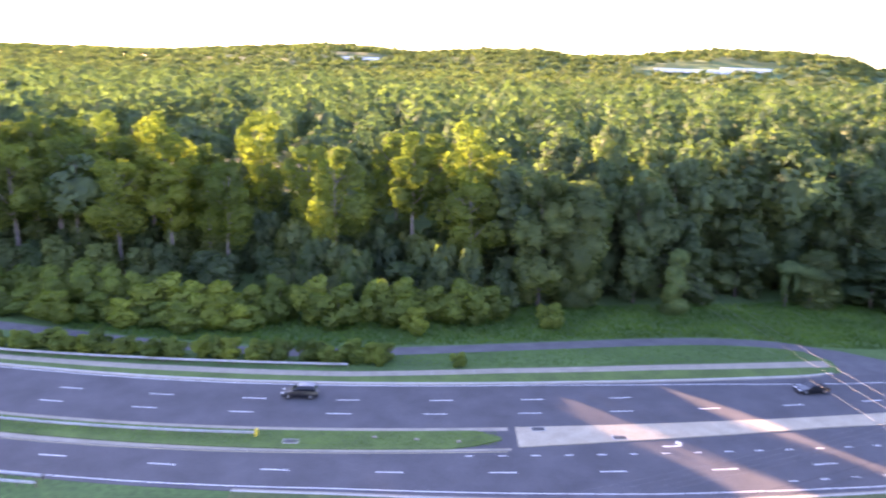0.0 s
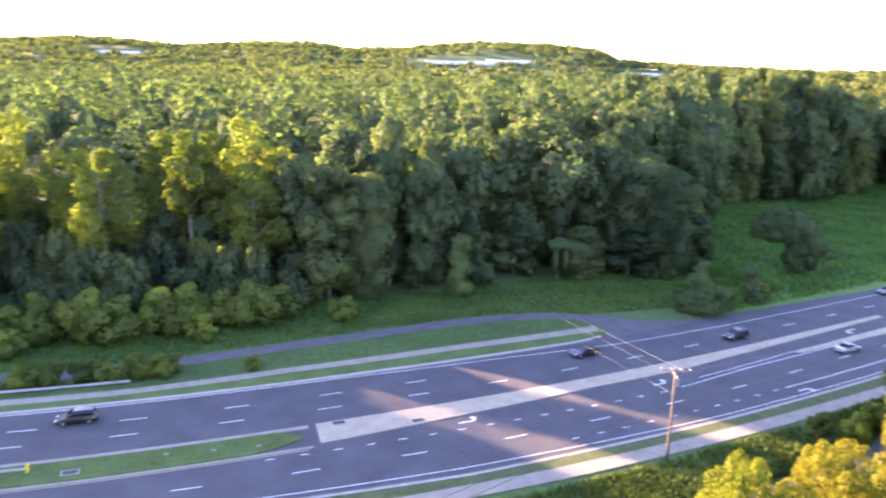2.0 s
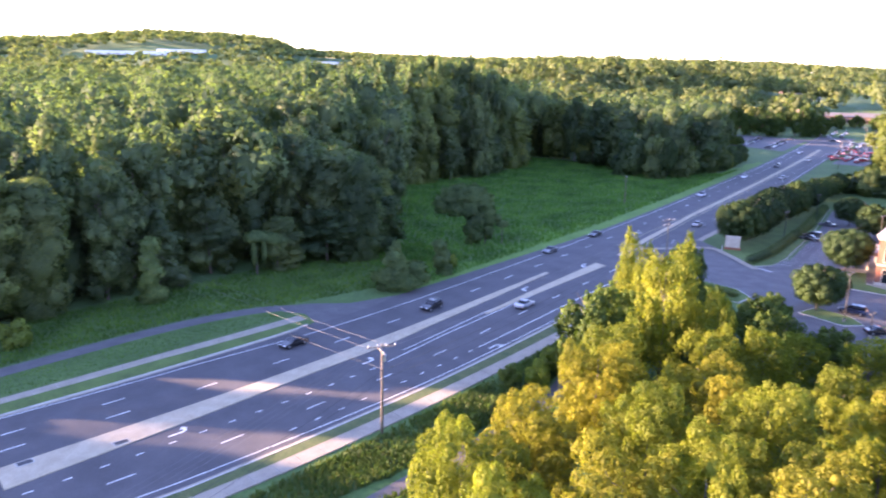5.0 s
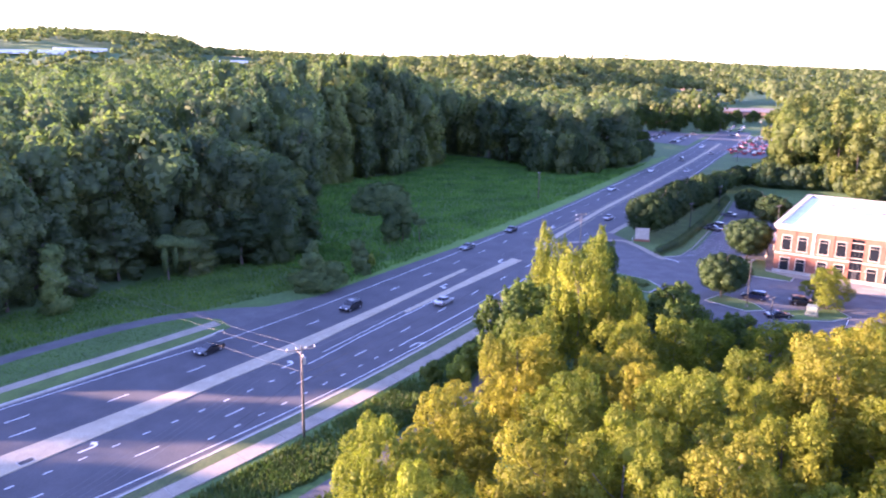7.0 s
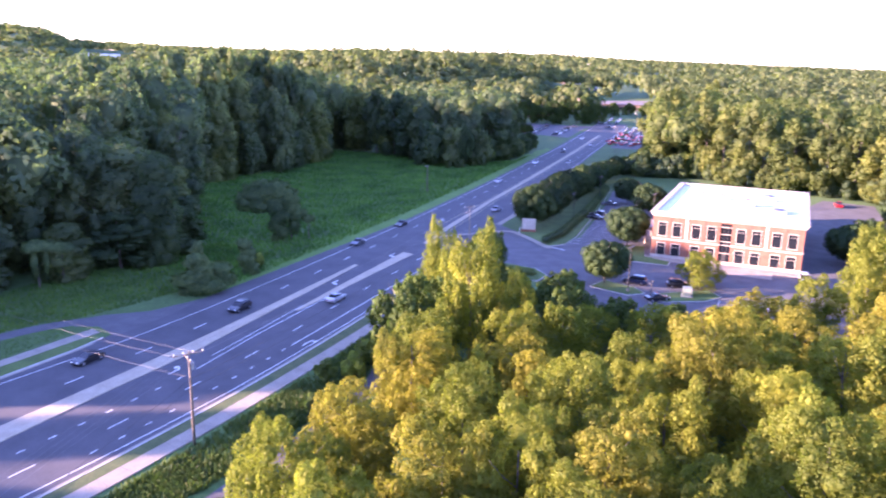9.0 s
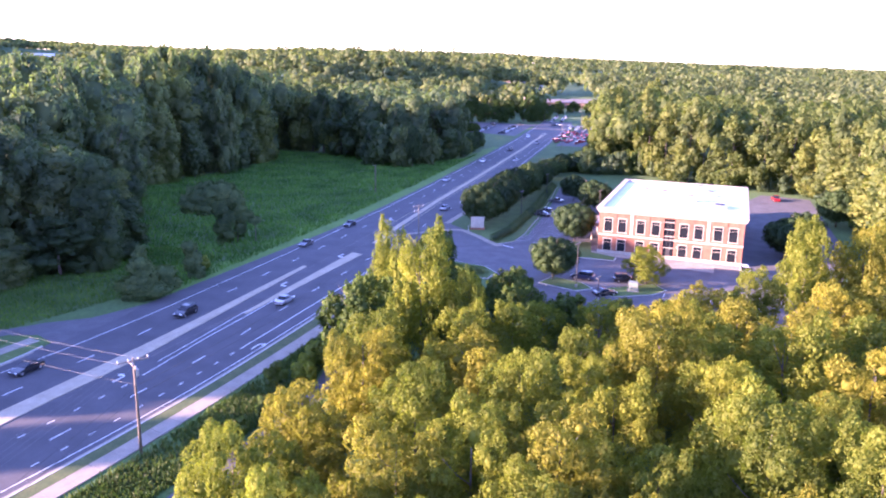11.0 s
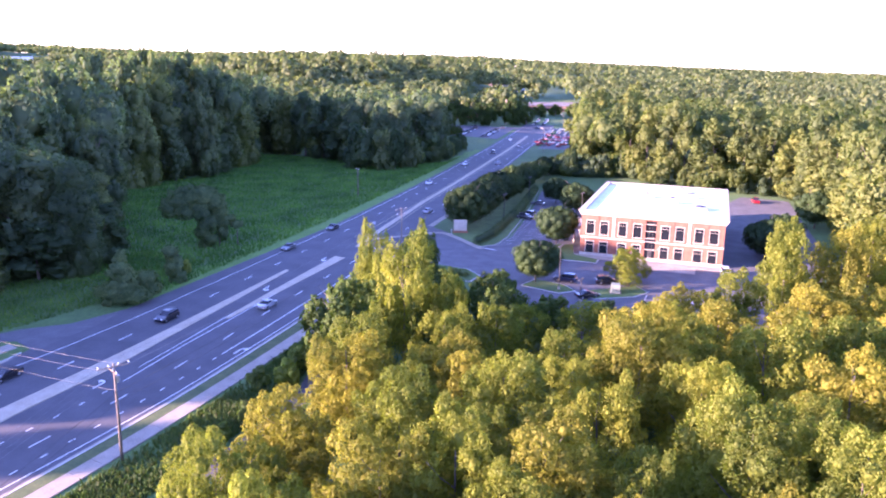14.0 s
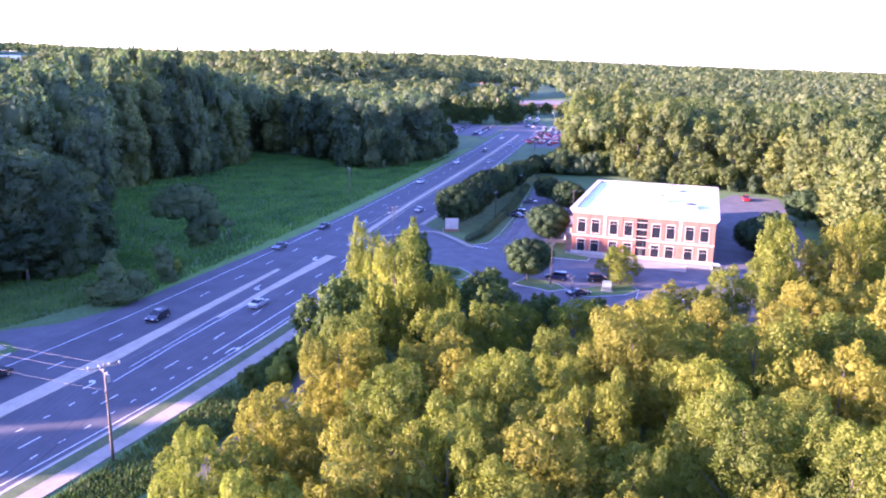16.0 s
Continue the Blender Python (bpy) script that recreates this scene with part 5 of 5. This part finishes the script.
def car(style, colour, col, x, y, rz, label):
    """A parked or standing car; nose to +x."""
    key = (style, colour)
    m = pose(x, y, 0.04, 0, 0, rz)
    if key in CARS:
        return tagged(copy_thing(CARS[key], m), label=label)
    L, W, H, hood, boot = {"sedan": (4.75, 0.92, 1.45, 1.45, 0.95), "suv": (4.7, 0.95, 1.75, 1.25, 0.25), "van": (5.2, 1.0, 2.0, 0.9, 0.1), "pickup": (5.6, 0.98, 1.85, 1.5, 1.9)}[style]
    ob = empty("car" if style != "pickup" else "pickup_truck", m, label=label, category="car" if style != "pickup" else "truck")
    CARS[key] = ob
    p = paint(colour, col)
    belt = 0.92 if style == "sedan" else 1.05
    bm = bmesh.new()
    n, t = L / 2, -L / 2
    loft(bm, [(t, W * 0.84, 0.42, belt - 0.12, W * 0.78), (t + 0.18, W * 0.96, 0.3, belt - 0.02, W * 0.88), (t + boot + 0.5, W, 0.24, belt, W * 0.93), (0, W, 0.24, belt, W * 0.94), (n - hood, W, 0.24, belt - 0.02, W * 0.93), (n - 0.45, W * 0.97, 0.26, belt - 0.2, W * 0.86), (n, W * 0.78, 0.36, belt - 0.36, W * 0.68)])
    part("body", bm, p, ob, smooth=False)
    bm = bmesh.new()
    c0, c1 = t + boot, n - hood
    loft(bm, [(c0, W * 0.86, belt - 0.05, belt + 0.02, W * 0.8), (c0 + (0.75 if style == "sedan" else 0.25), W * 0.88, belt - 0.05, H - 0.08, W * 0.68), (c1 - 0.85, W * 0.88, belt - 0.05, H - 0.07, W * 0.68), (c1, W * 0.86, belt - 0.08, belt + 0.0, W * 0.78)])
    part("cabin_glass", bm, M_GLASS, ob, "dark tinted glass")
    bm = bmesh.new()
    r0, r1 = c0 + (0.72 if style == "sedan" else 0.22), c1 - 0.8
    loft(bm, [(r0, W * 0.69, H - 0.1, H - 0.04, W * 0.6), ((r0 + r1) / 2, W * 0.71, H - 0.09, H + 0.01, W * 0.62), (r1, W * 0.69, H - 0.1, H - 0.04, W * 0.6)])
    part("roof", bm, p, ob)
    for sx in (t + 0.95, n - 0.9):
        for sy in (-1, 1):
            w = new("wheel")
            w.parent = ob
            w.matrix_basis = pose(sx, sy * (W - 0.1), 0.33)
            bm = bmesh.new()
            add_tube(bm, [(0, -0.11, 0), (0, 0.11, 0)], [0.33, 0.33], 16)
            part("tyre", bm, M_RUBBER, w)
            bm = bmesh.new()
            add_tube(bm, [(0, sy * 0.1, 0), (0, sy * 0.125, 0)], [0.21, 0.19], 12)
            part("rim", bm, M_RIM, w)
    for sy in (-1, 1):
        box("headlight", (n - 0.22, sy * W * 0.62 - 0.17, belt - 0.42), (n - 0.03, sy * W * 0.62 + 0.17, belt - 0.26), M_LAMP, ob, bevel=0.02)
        box("tail_light", (t - 0.01, sy * W * 0.66 - 0.14, belt - 0.3), (t + 0.12, sy * W * 0.66 + 0.14, belt - 0.14), M_TAIL, ob, bevel=0.02)
        box("mirror", (c1 - 0.55, sy * (W + 0.1) - 0.09, belt - 0.02), (c1 - 0.42, sy * (W + 0.1) + 0.09, belt + 0.12), p, ob, bevel=0.02)
    return ob


def heading(x):
    return math.degrees(math.atan2(mid(x + 1) - mid(x - 1), 2))


BLACK, GREY, SILVER, WHITE, RED, BLUE = (0.012, 0.012, 0.016), (0.08, 0.085, 0.095), (0.5, 0.5, 0.52), (0.75, 0.75, 0.74), (0.4, 0.015, 0.02), (0.02, 0.035, 0.09)
for style, cn, col, x, d, back, label in (
        ("suv", "black", BLACK, -17.1, 8.9, True, "black estate car on the far carriageway"),
        ("sedan", "black", BLACK, 53.5, 7.7, True, "black saloon car on the far carriageway"),
        ("suv", "black", BLACK, 82.0, 3.2, True, "black off-road car on the far carriageway"),
        ("sedan", "dark grey", GREY, 131, 8.4, True, "dark grey saloon car on the far carriageway"),
        ("sedan", "black", BLACK, 154, 8.2, True, "black saloon car on the far carriageway"),
        ("sedan", "silver", SILVER, 96.5, -9.2, False, "silver saloon car on the near carriageway"),
        ("sedan", "silver", SILVER, 188, -9.0, False, "silver saloon car on the near carriageway"),
        ("sedan", "silver", SILVER, 234, 6.0, True, "silver car on the far carriageway"),
        ("sedan", "white", WHITE, 289, 5.6, True, "white car on the far carriageway"),
        ("sedan", "silver", SILVER, 300, -8, False, "silver car on the near carriageway"),
        ("suv", "black", BLACK, 335, 2.2, True, "black car on the far carriageway"),
        ("sedan", "silver", SILVER, 372, -6, False, "silver car on the near carriageway"),
        ("sedan", "white", WHITE, 400, 4, True, "white car near the junction")):
    px, py, _ = along(x, d)
    car(style, cn, col, px, py, heading(x) + (180 if back else 0), label)
for style, cn, col, x, y, rz, label in (
        ("suv", "dark blue", BLUE, 142.5, 55.3, 100, "dark blue car parked on the asphalt lot"),
        ("sedan", "black", BLACK, 134.4, 47.6, -40, "black car parked beside the grass island"),
        ("suv", "black", BLACK, 145.5, 47.5, -60, "black car parked behind the small tree"),
        ("suv", "white", WHITE, 166, 28.6, -165, "white van parked at the office corner"),
        ("sedan", "black", BLACK, 196.6, 89.5, 100, "black car parked beside the hedge"),
        ("suv", "black", BLACK, 200.5, 90.5, 100, "black car parked beside the hedge"),
        ("sedan", "dark grey", GREY, 219.3, 95.5, 100, "dark grey car parked beside the hedge"),
        ("pickup", "white", WHITE, 252, 101.5, 15, "white pickup parked at the end of the lot"),
        ("pickup", "red", RED, 266, 39, 20, "red truck parked behind the office")):
    car(style, cn, col, x, y, rz, label)

# ---- power line ----
def crossarm(ob, z, w, n, turn):
    a = new("crossarm")
    a.parent = ob
    a.matrix_basis = pose(0, 0, z, 0, 0, turn)
    box("beam", (-w / 2, 0.1, -0.06), (w / 2, 0.2, 0.06), M_POLE, a, bevel=0.01)
    for i in range(n):
        x = -w / 2 + 0.12 + (w - 0.24) * i / (n - 1)
        bm = bmesh.new()
        add_tube(bm, [(x, 0.15, 0.05), (x, 0.15, 0.16), (x, 0.15, 0.2), (x, 0.15, 0.3), (x, 0.15, 0.36)], [0.03, 0.05, 0.1, 0.08, 0.03], 8)
        part("insulator", bm, M_INS, a, "pale porcelain insulator")


def power_pole(x, y, h, arms, label):
    ob = empty("utility_pole", pose(x, y, 0), label=label, category="utility pole")
    bm = bmesh.new()
    add_tube(bm, [(0, 0, -0.5), (0.03, 0, h * 0.5), (0.02, 0.03, h)], [0.19, 0.16, 0.12], 10)
    part("shaft", bm, M_POLE, ob, smooth=True)
    for z, w, n, turn in arms:
        crossarm(ob, z, w, n, turn)
    return ob


P1, P2, P0, PN = (47.8, 68.6), (139.5, 93.5), (-9, 45), (39.5, 152)
pw = power_pole(*P1, 11.3, [(10.9, 3.4, 4, -20), (10.45, 2.4, 3, 72)], "tall wooden power pole with crossarms beside the footway")
for z in (8.1, 6.9):
    box("bracket", (-0.21, -0.07, z - 0.08), (0.21, 0.07, z + 0.08), M_DARK, pw, bevel=0.02)
bm = bmesh.new()
add_tube(bm, [(0.35, 0.1, 9.0), (0.35, 0.1, 9.1), (0.35, 0.1, 9.85), (0.35, 0.1, 9.95)], [0.1, 0.24, 0.24, 0.14], 12)
part("transformer", bm, M_STEEL, pw, "grey transformer can")
power_pole(*P2, 11.4, [(11.0, 3.0, 3, -15), (9.9, 2.4, 3, -15)], "wooden power pole beside the road")
power_pole(199, 150.5, 9.0, [(8.6, 1.6, 2, 70)], "slim wooden pole in the meadow")
power_pole(*P0, 11.3, [(10.9, 3.6, 4, -20)], "wooden power pole beside the road")
power_pole(*PN, 12.0, [(11.6, 3.0, 4, 90)], "wooden power pole among the forest trees")


def wire(a, b, sag, r, mat, name="power_line"):
    bm = bmesh.new()
    A, B = Vector(a), Vector(b)
    pts = [A.lerp(B, t) - Vector((0, 0, sag * 4 * t * (1 - t))) for t in np.linspace(0, 1, 15)]
    add_tube(bm, [p - A for p in pts], [r] * len(pts), 5)
    ob = part(name, bm, mat, None)
    ob.location = A
    return tagged(ob, "thin slack overhead wire between wooden poles", "power line", "overhead wires")


for k, dz in ((-1.6, 0), (-0.5, 0), (0.6, 0), (1.6, 0)):
    wire((P1[0] + k * 0.9, P1[1] - k * 0.35, 11.25), (P0[0] + k * 0.9, P0[1] - k * 0.35, 11.25), 0.9, 0.009, M_WIRE)
for k, z in ((-1.1, 10.8), (1.1, 10.8), (0.2, 8.1)):
    wire((P1[0] + k, P1[1], z), (PN[0] + k, PN[1], z + 0.6), 1.4, 0.009, M_WIRE)
for k, z, m in ((-1.2, 11.2, M_WIRE), (1.2, 11.2, M_WIRE), (0.0, 8.0, M_WIRE_DARK), (0.1, 6.8, M_WIRE_DARK)):
    wire((P1[0], P1[1] + k, z), (P2[0], P2[1] + k * 0.8, z), 1.2, 0.012 if m is M_WIRE else 0.03, m)
for z in (8.0, 6.9):
    wire((P1[0], P1[1], z), (P0[0], P0[1], z), 0.8, 0.02, M_WIRE_DARK)


# ---- guard rails ----
def guard_rail(x0, x1, d, label, end=None, mat=None):
    """A W-beam rail on posts along the road."""
    mat = mat or M_STEEL
    fd = d if callable(d) else (lambda x: d)
    ox, oy, _ = along(x0, fd(x0))
    ob = empty("guard_rail", pose(ox, oy, 0), label=label, category="guard rail")
    prof = [(-0.04, 0.42), (0.04, 0.47), (0.04, 0.53), (-0.03, 0.58), (0.04, 0.63), (0.04, 0.69), (-0.04, 0.74)]
    xs = steps(x0, x1, 2.0)
    v, f = [], []
    for x in xs:
        a = along(x, fd(x))
        for o, z in prof:
            v.append((a[0] - ox, a[1] - oy - o, z))
    m = len(prof)
    for i in range(len(xs) - 1):
        f += [(i * m + k, (i + 1) * m + k, (i + 1) * m + k + 1, i * m + k + 1) for k in range(m - 1)]
    rail = mesh_ob("rail", v, f, mat, ob)
    sol = rail.modifiers.new("thickness", "SOLIDIFY")
    sol.thickness = 0.012
    pm = None
    for x in xs:
        a = along(x, fd(x))
        if pm is None:
            bm = bmesh.new()
            add_box(bm, (-0.06, 0.06, -0.3), (0.06, 0.2, 0.72), 0.008)
            p = part("post", bm, M_POLE, ob)
            pm = p.data
        else:
            p = new("post", pm)
            p.parent = ob
        p.location = (a[0] - ox, a[1] - oy, 0)
    if end:
        a = along(x1, fd(x1))
        box("end_marker", (a[0] - ox, a[1] - oy - 0.35, 0.25), (a[0] - ox + 0.25, a[1] - oy + 0.35, 1.05), end, ob, "yellow end marker", bevel=0.03)
    return ob


guard_rail(-110, -12.2, lerp((-110, 17.0), (-62, 17.3), (-44, 18.3), (-28, 18.9), (-12, 18.9)), "galvanised steel guard rail behind the footway")
guard_rail(-110, -20.3, -2.5, "galvanised steel guard rail on the grass median", M_SIGN_YELLOW)
guard_rail(-110, -39.5, -13.8, "pale steel guard rail beside the near carriageway")
gn = guard_rail(-110, -39.5, -15.2, "pale steel guard rail beside the near footway")

# ---- road marks, drains ----
def arrow(x, d, flip=1, turn=0.0, s=1.0):
    """A turn arrow painted on the lane."""
    pts = [(-1.5, -0.12), (0.3, -0.12), (0.75, 0.15), (0.75, 0.55), (1.1, 0.55), (0.6, 1.15), (0.1, 0.55), (0.45, 0.55), (0.4, 0.25), (0.2, 0.12), (-1.5, 0.12)]
    px, py, _ = along(x, d)
    me = bpy.data.meshes.new("turn_arrow")
    quads = [(0, 1, 9, 10), (1, 2, 8, 9), (2, 3, 7, 8), (4, 5, 6), (3, 4, 6, 7)]
    v = [(a * s, b * s * flip, 0) for a, b in pts]
    me.from_pydata(v, [], [q if flip > 0 else q[::-1] for q in quads])
    me.materials.append(M_PAINT)
    ob = new("turn_arrow", me)
    ob.parent = road
    ob.matrix_basis = pose(px, py, ZP + 0.002, 0, 0, heading(x) + turn)


arrow(29.2, -5.8, 1, 0, 1.1)
arrow(59.5, -5.8, 1, 0, 1.1)
arrow(104.5, -2.9, 1, 180, 1.2)
arrow(128, -3.4, 1, 180, 1.2)
arrow(78.6, -16.2, -1, 0, 1.1)
arrow(101, -16.4, -1, 0, 1.1)
arrow(167, 1.4, 1, 180, 1.3)
arrow(226, -6.6, 1, 0, 1.4)


def drain(x, d, z, label):
    px, py, _ = along(x, d)
    ob = empty("drain", pose(px, py, z, 0, 0, heading(x)), label=label, category="drain")
    box("surround", (-0.9, -0.55, -0.12), (0.9, 0.55, 0.03), M_KERB, ob)
    for i in range(7):
        box("bar", (-0.7 + i * 0.22, -0.4, 0.03), (-0.62 + i * 0.22, 0.4, 0.06), M_DARK, ob)
    box("sump", (-0.75, -0.42, -0.02), (0.8, 0.42, 0.034), M_DARK, ob)


drain(13.2, -0.7, 0.12, "dark iron drain grating in the concrete median")
drain(22.8, -3.4, 0.12, "dark iron drain grating in the concrete median")
drain(-16, -3.6, 0.14, "concrete drain inlet in the grass median")
for x, d in ((-1.5, -3.0), (-6.5, -2.4), (3.4, -3.6)):
    bm = bmesh.new()
    bmesh.ops.create_icosphere(bm, subdivisions=1, radius=0.28)
    for v in bm.verts:
        v.co = Vector((v.co.x * 1.3, v.co.y, v.co.z * 0.5)) * RNG.uniform(0.8, 1.2)
    ob = part("stone", bm, M_CONCRETE)
    ob.location = along(x, d, 0.18)
    tagged(ob, "small pale stone on the grass median", "stone")


# ---- junction, shops and houses far off ----
M_SIDING = surface("pale siding", (0.34, 0.32, 0.29), (0.48, 0.46, 0.42), 0.3, 3.0, 0.8, 0.1, 0.01)
M_TILE = surface("grey shingles", (0.09, 0.085, 0.085), (0.16, 0.15, 0.15), 0.5, 4.0, 0.9, 0.3, 0.02)
M_TILE_RED = surface("brown shingles", (0.14, 0.09, 0.07), (0.22, 0.15, 0.12), 0.5, 4.0, 0.9, 0.3, 0.02)


def house(name, x, y, w, d, h, rise, rz, wall, roof, label, cols=3, floors=2):
    ob = empty(name, pose(x, y, float(land(x, y)) - 0.3, 0, 0, rz), label=label, category="building")
    box("wall", (-w / 2, -d / 2, 0), (w / 2, d / 2, h), wall, ob)
    bm = bmesh.new()
    e = 0.6
    if rise:
        v = [bm.verts.new(c) for c in ((-w / 2 - e, -d / 2 - e, h), (w / 2 + e, -d / 2 - e, h), (w / 2 + e, d / 2 + e, h), (-w / 2 - e, d / 2 + e, h), (-w / 2 - e, 0, h + rise), (w / 2 + e, 0, h + rise))]
        for q in ((0, 1, 5, 4), (2, 3, 4, 5), (0, 4, 3), (1, 2, 5), (3, 2, 1, 0)):
            bm.faces.new([v[i] for i in q])
    else:
        add_box(bm, (-w / 2 - 0.2, -d / 2 - 0.2, h), (w / 2 + 0.2, d / 2 + 0.2, h + 0.5))
    part("roof", bm, roof, ob)
    for fl in range(floors):
        for i in range(cols):
            cx = -w / 2 + w * (i + 0.5) / cols
            z = 1.0 + fl * h / floors
            box("window", (cx - w / cols * 0.22, -d / 2 - 0.06, z), (cx + w / cols * 0.22, -d / 2 - 0.01, z + min(1.5, h / floors * 0.5)), M_GLASS, ob)
    box("door", (w / 2 - 1.6, -d / 2 - 0.08, 0.2), (w / 2 - 0.5, -d / 2 - 0.01, 2.3), M_DARK, ob)
    return ob


lot2 = plate("far_car_park", [(402, 203), (445, 217), (470, 225), (455, 285), (410, 262)], -0.1, 0.05, M_ASPHALT_OLD)
tagged(lot2, "grey asphalt car park beside the far junction", "car park", kind="structure")
lot3 = plate("dealer_lot", [(370, 163), (376, 144), (410, 148), (470, 166), (500, 184), (496, 201), (455, 187), (410, 174)], -0.1, 0.05, M_ASPHALT_OLD)
tagged(lot3, "grey asphalt lot full of vehicles at the junction", "car park", kind="structure")
cross = ribbon("cross_road", spline([(540, 40, 0), (510, 130, 0), (484, 205, 0), (462, 275, 0), (430, 380, 0)]), 17.0, 0.055, M_ASPHALT)
tagged(cross, "grey asphalt side road crossing at the junction", "road", kind="structure")
COLS = [("white", WHITE), ("silver", SILVER), ("black", BLACK), ("dark grey", GREY), ("dark blue", BLUE)]
for i in range(22):
    cn, col = COLS[int(RNG.integers(5))]
    x = 409 + (i % 11) * 4.4
    car("sedan" if i % 3 else "suv", cn, col, x, 213 + (x - 402) * 0.325 + (i // 11) * 16, 105, cn + " car parked near the far junction")
for i in range(34):
    x = 386 + (i % 12) * 5.4 + RNG.uniform(-1.2, 1.2)
    y = float(mid(x)) - 14.5 - (i // 12) * 6.5 + RNG.uniform(-1, 1)
    car(("sedan", "suv", "pickup")[i % 3], "red", RED, x, y, (20, 105, 75, 25)[i % 4] + RNG.uniform(-12, 12), "bright red vehicle parked in the dealer's lot")
for i in range(20):
    cn, col = COLS[int(RNG.integers(2))]
    x = 452 + (i % 5) * 7.5
    car(("sedan", "suv")[i % 2], cn, col, x, float(mid(x)) - 15 - (i // 5) * 5, 20 + RNG.uniform(-6, 6), cn + " car parked in the dealer's lot")
for i in range(18):
    cn, col = COLS[int(RNG.integers(3))]
    car(("sedan", "suv")[i % 2], cn, col, 516 + (i % 6) * 9 + RNG.uniform(-2, 2), 224 + (i % 6) * 3.2 + (i // 6) * 7, 25 + 180 * (i % 2), cn + " car waiting beyond the junction")
for i in range(10):
    cn, col = COLS[int(RNG.integers(4))]
    u = (i + 0.5) / 10
    car("sedan", cn, col, 505 - 70 * u + (i % 2) * 4, 145 + 200 * u, 107 if i % 2 else -73, cn + " car waiting on the side road")
house("shop", 545, 300, 34, 14, 4.5, 2.0, 200, M_BRICK, M_TILE, "low brick shop with a grey roof", 5, 1)
house("shop", 430, 292, 26, 12, 4.2, 2.5, 195, M_BRICK, M_TILE_RED, "low shop with a brown pitched roof", 4, 1)
house("shop", 612, 330, 70, 14, 4.5, 2.5, -28, M_TILE_RED, M_TILE, "long low brown shop row behind the trees", 9, 1)
house("shop", 640, 285, 58, 16, 5, 2.5, -66, M_TILE_RED, M_TILE, "long brick shop building beyond the junction", 8, 1)
house("shop", 662, 255, 44, 16, 5, 2.5, -68, M_TILE_RED, M_TILE, "long brick shop building beyond the junction", 8, 1)
fs = empty("road_sign_pole", pose(500, 246, 0), label="tall pale sign pole at the far junction", category="sign pole")
bm = bmesh.new()
add_tube(bm, [(0, 0, -0.3), (0, 0, 18)], [0.4, 0.3], 10)
part("shaft", bm, M_POLE, fs)
box("panel", (-0.3, -0.7, 15.6), (0.3, 0.7, 17.5), M_POLE, fs, bevel=0.05)
for x, y, h in ((352, 152, 12), (470, 190, 11)):
    st = empty("street_lamp", pose(x, y, 0), label="pale metal street lamp beside the road", category="street lamp", group="street lamps at the junction")
    bm = bmesh.new()
    add_tube(bm, [(0, 0, -0.3), (0, 0, h), (0.4, 0.6, h + 0.3), (1.0, 1.6, h + 0.3)], [0.13, 0.09, 0.06, 0.05], 8)
    part("shaft", bm, M_POLE, st, smooth=True)
    box("lamp_head", (0.8, 1.4, h + 0.2), (1.5, 2.2, h + 0.42), M_STEEL, st, bevel=0.03)
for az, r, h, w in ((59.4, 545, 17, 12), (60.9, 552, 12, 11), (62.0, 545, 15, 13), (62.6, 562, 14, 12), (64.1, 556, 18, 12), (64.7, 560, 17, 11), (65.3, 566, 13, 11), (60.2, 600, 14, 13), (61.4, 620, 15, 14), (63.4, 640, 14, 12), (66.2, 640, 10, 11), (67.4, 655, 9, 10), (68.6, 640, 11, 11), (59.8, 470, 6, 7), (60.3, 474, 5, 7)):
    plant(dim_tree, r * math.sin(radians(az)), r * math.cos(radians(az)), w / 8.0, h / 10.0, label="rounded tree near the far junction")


def spot(az, r):
    return r * math.sin(radians(az)), r * math.cos(radians(az))


for az, r, w, d, h in ((17.5, 1600, 140, 40, 6.5), (21.0, 1620, 90, 40, 6.5), (-6.0, 1700, 80, 50, 6), (30.5, 1660, 70, 40, 7)):
    x, y = spot(az, r)
    house("warehouse", x, y, w, d, h, 0, -az, M_ROOF, M_ROOF, "long low white warehouse on the hills", 9, 1)
for i, (az, r) in enumerate(((45.2, 1380), (45.9, 1420), (46.6, 1370), (47.3, 1440), (48.0, 1400), (44.6, 1430), (46.2, 1500), (50.5, 1300), (63.4, 1010), (64.2, 1040), (62.9, 1060), (64.2, 960), (64.6, 1000), (63.8, 980), (69, 1250), (72, 1400), (58, 1180), (55, 1240))):
    x, y = spot(az, r)
    house("house", x, y, 14, 11, 9, 4, -az + RNG.uniform(-30, 30), M_SIDING, M_TILE if i % 2 else M_TILE_RED, "pale two-storey house on a far hill")
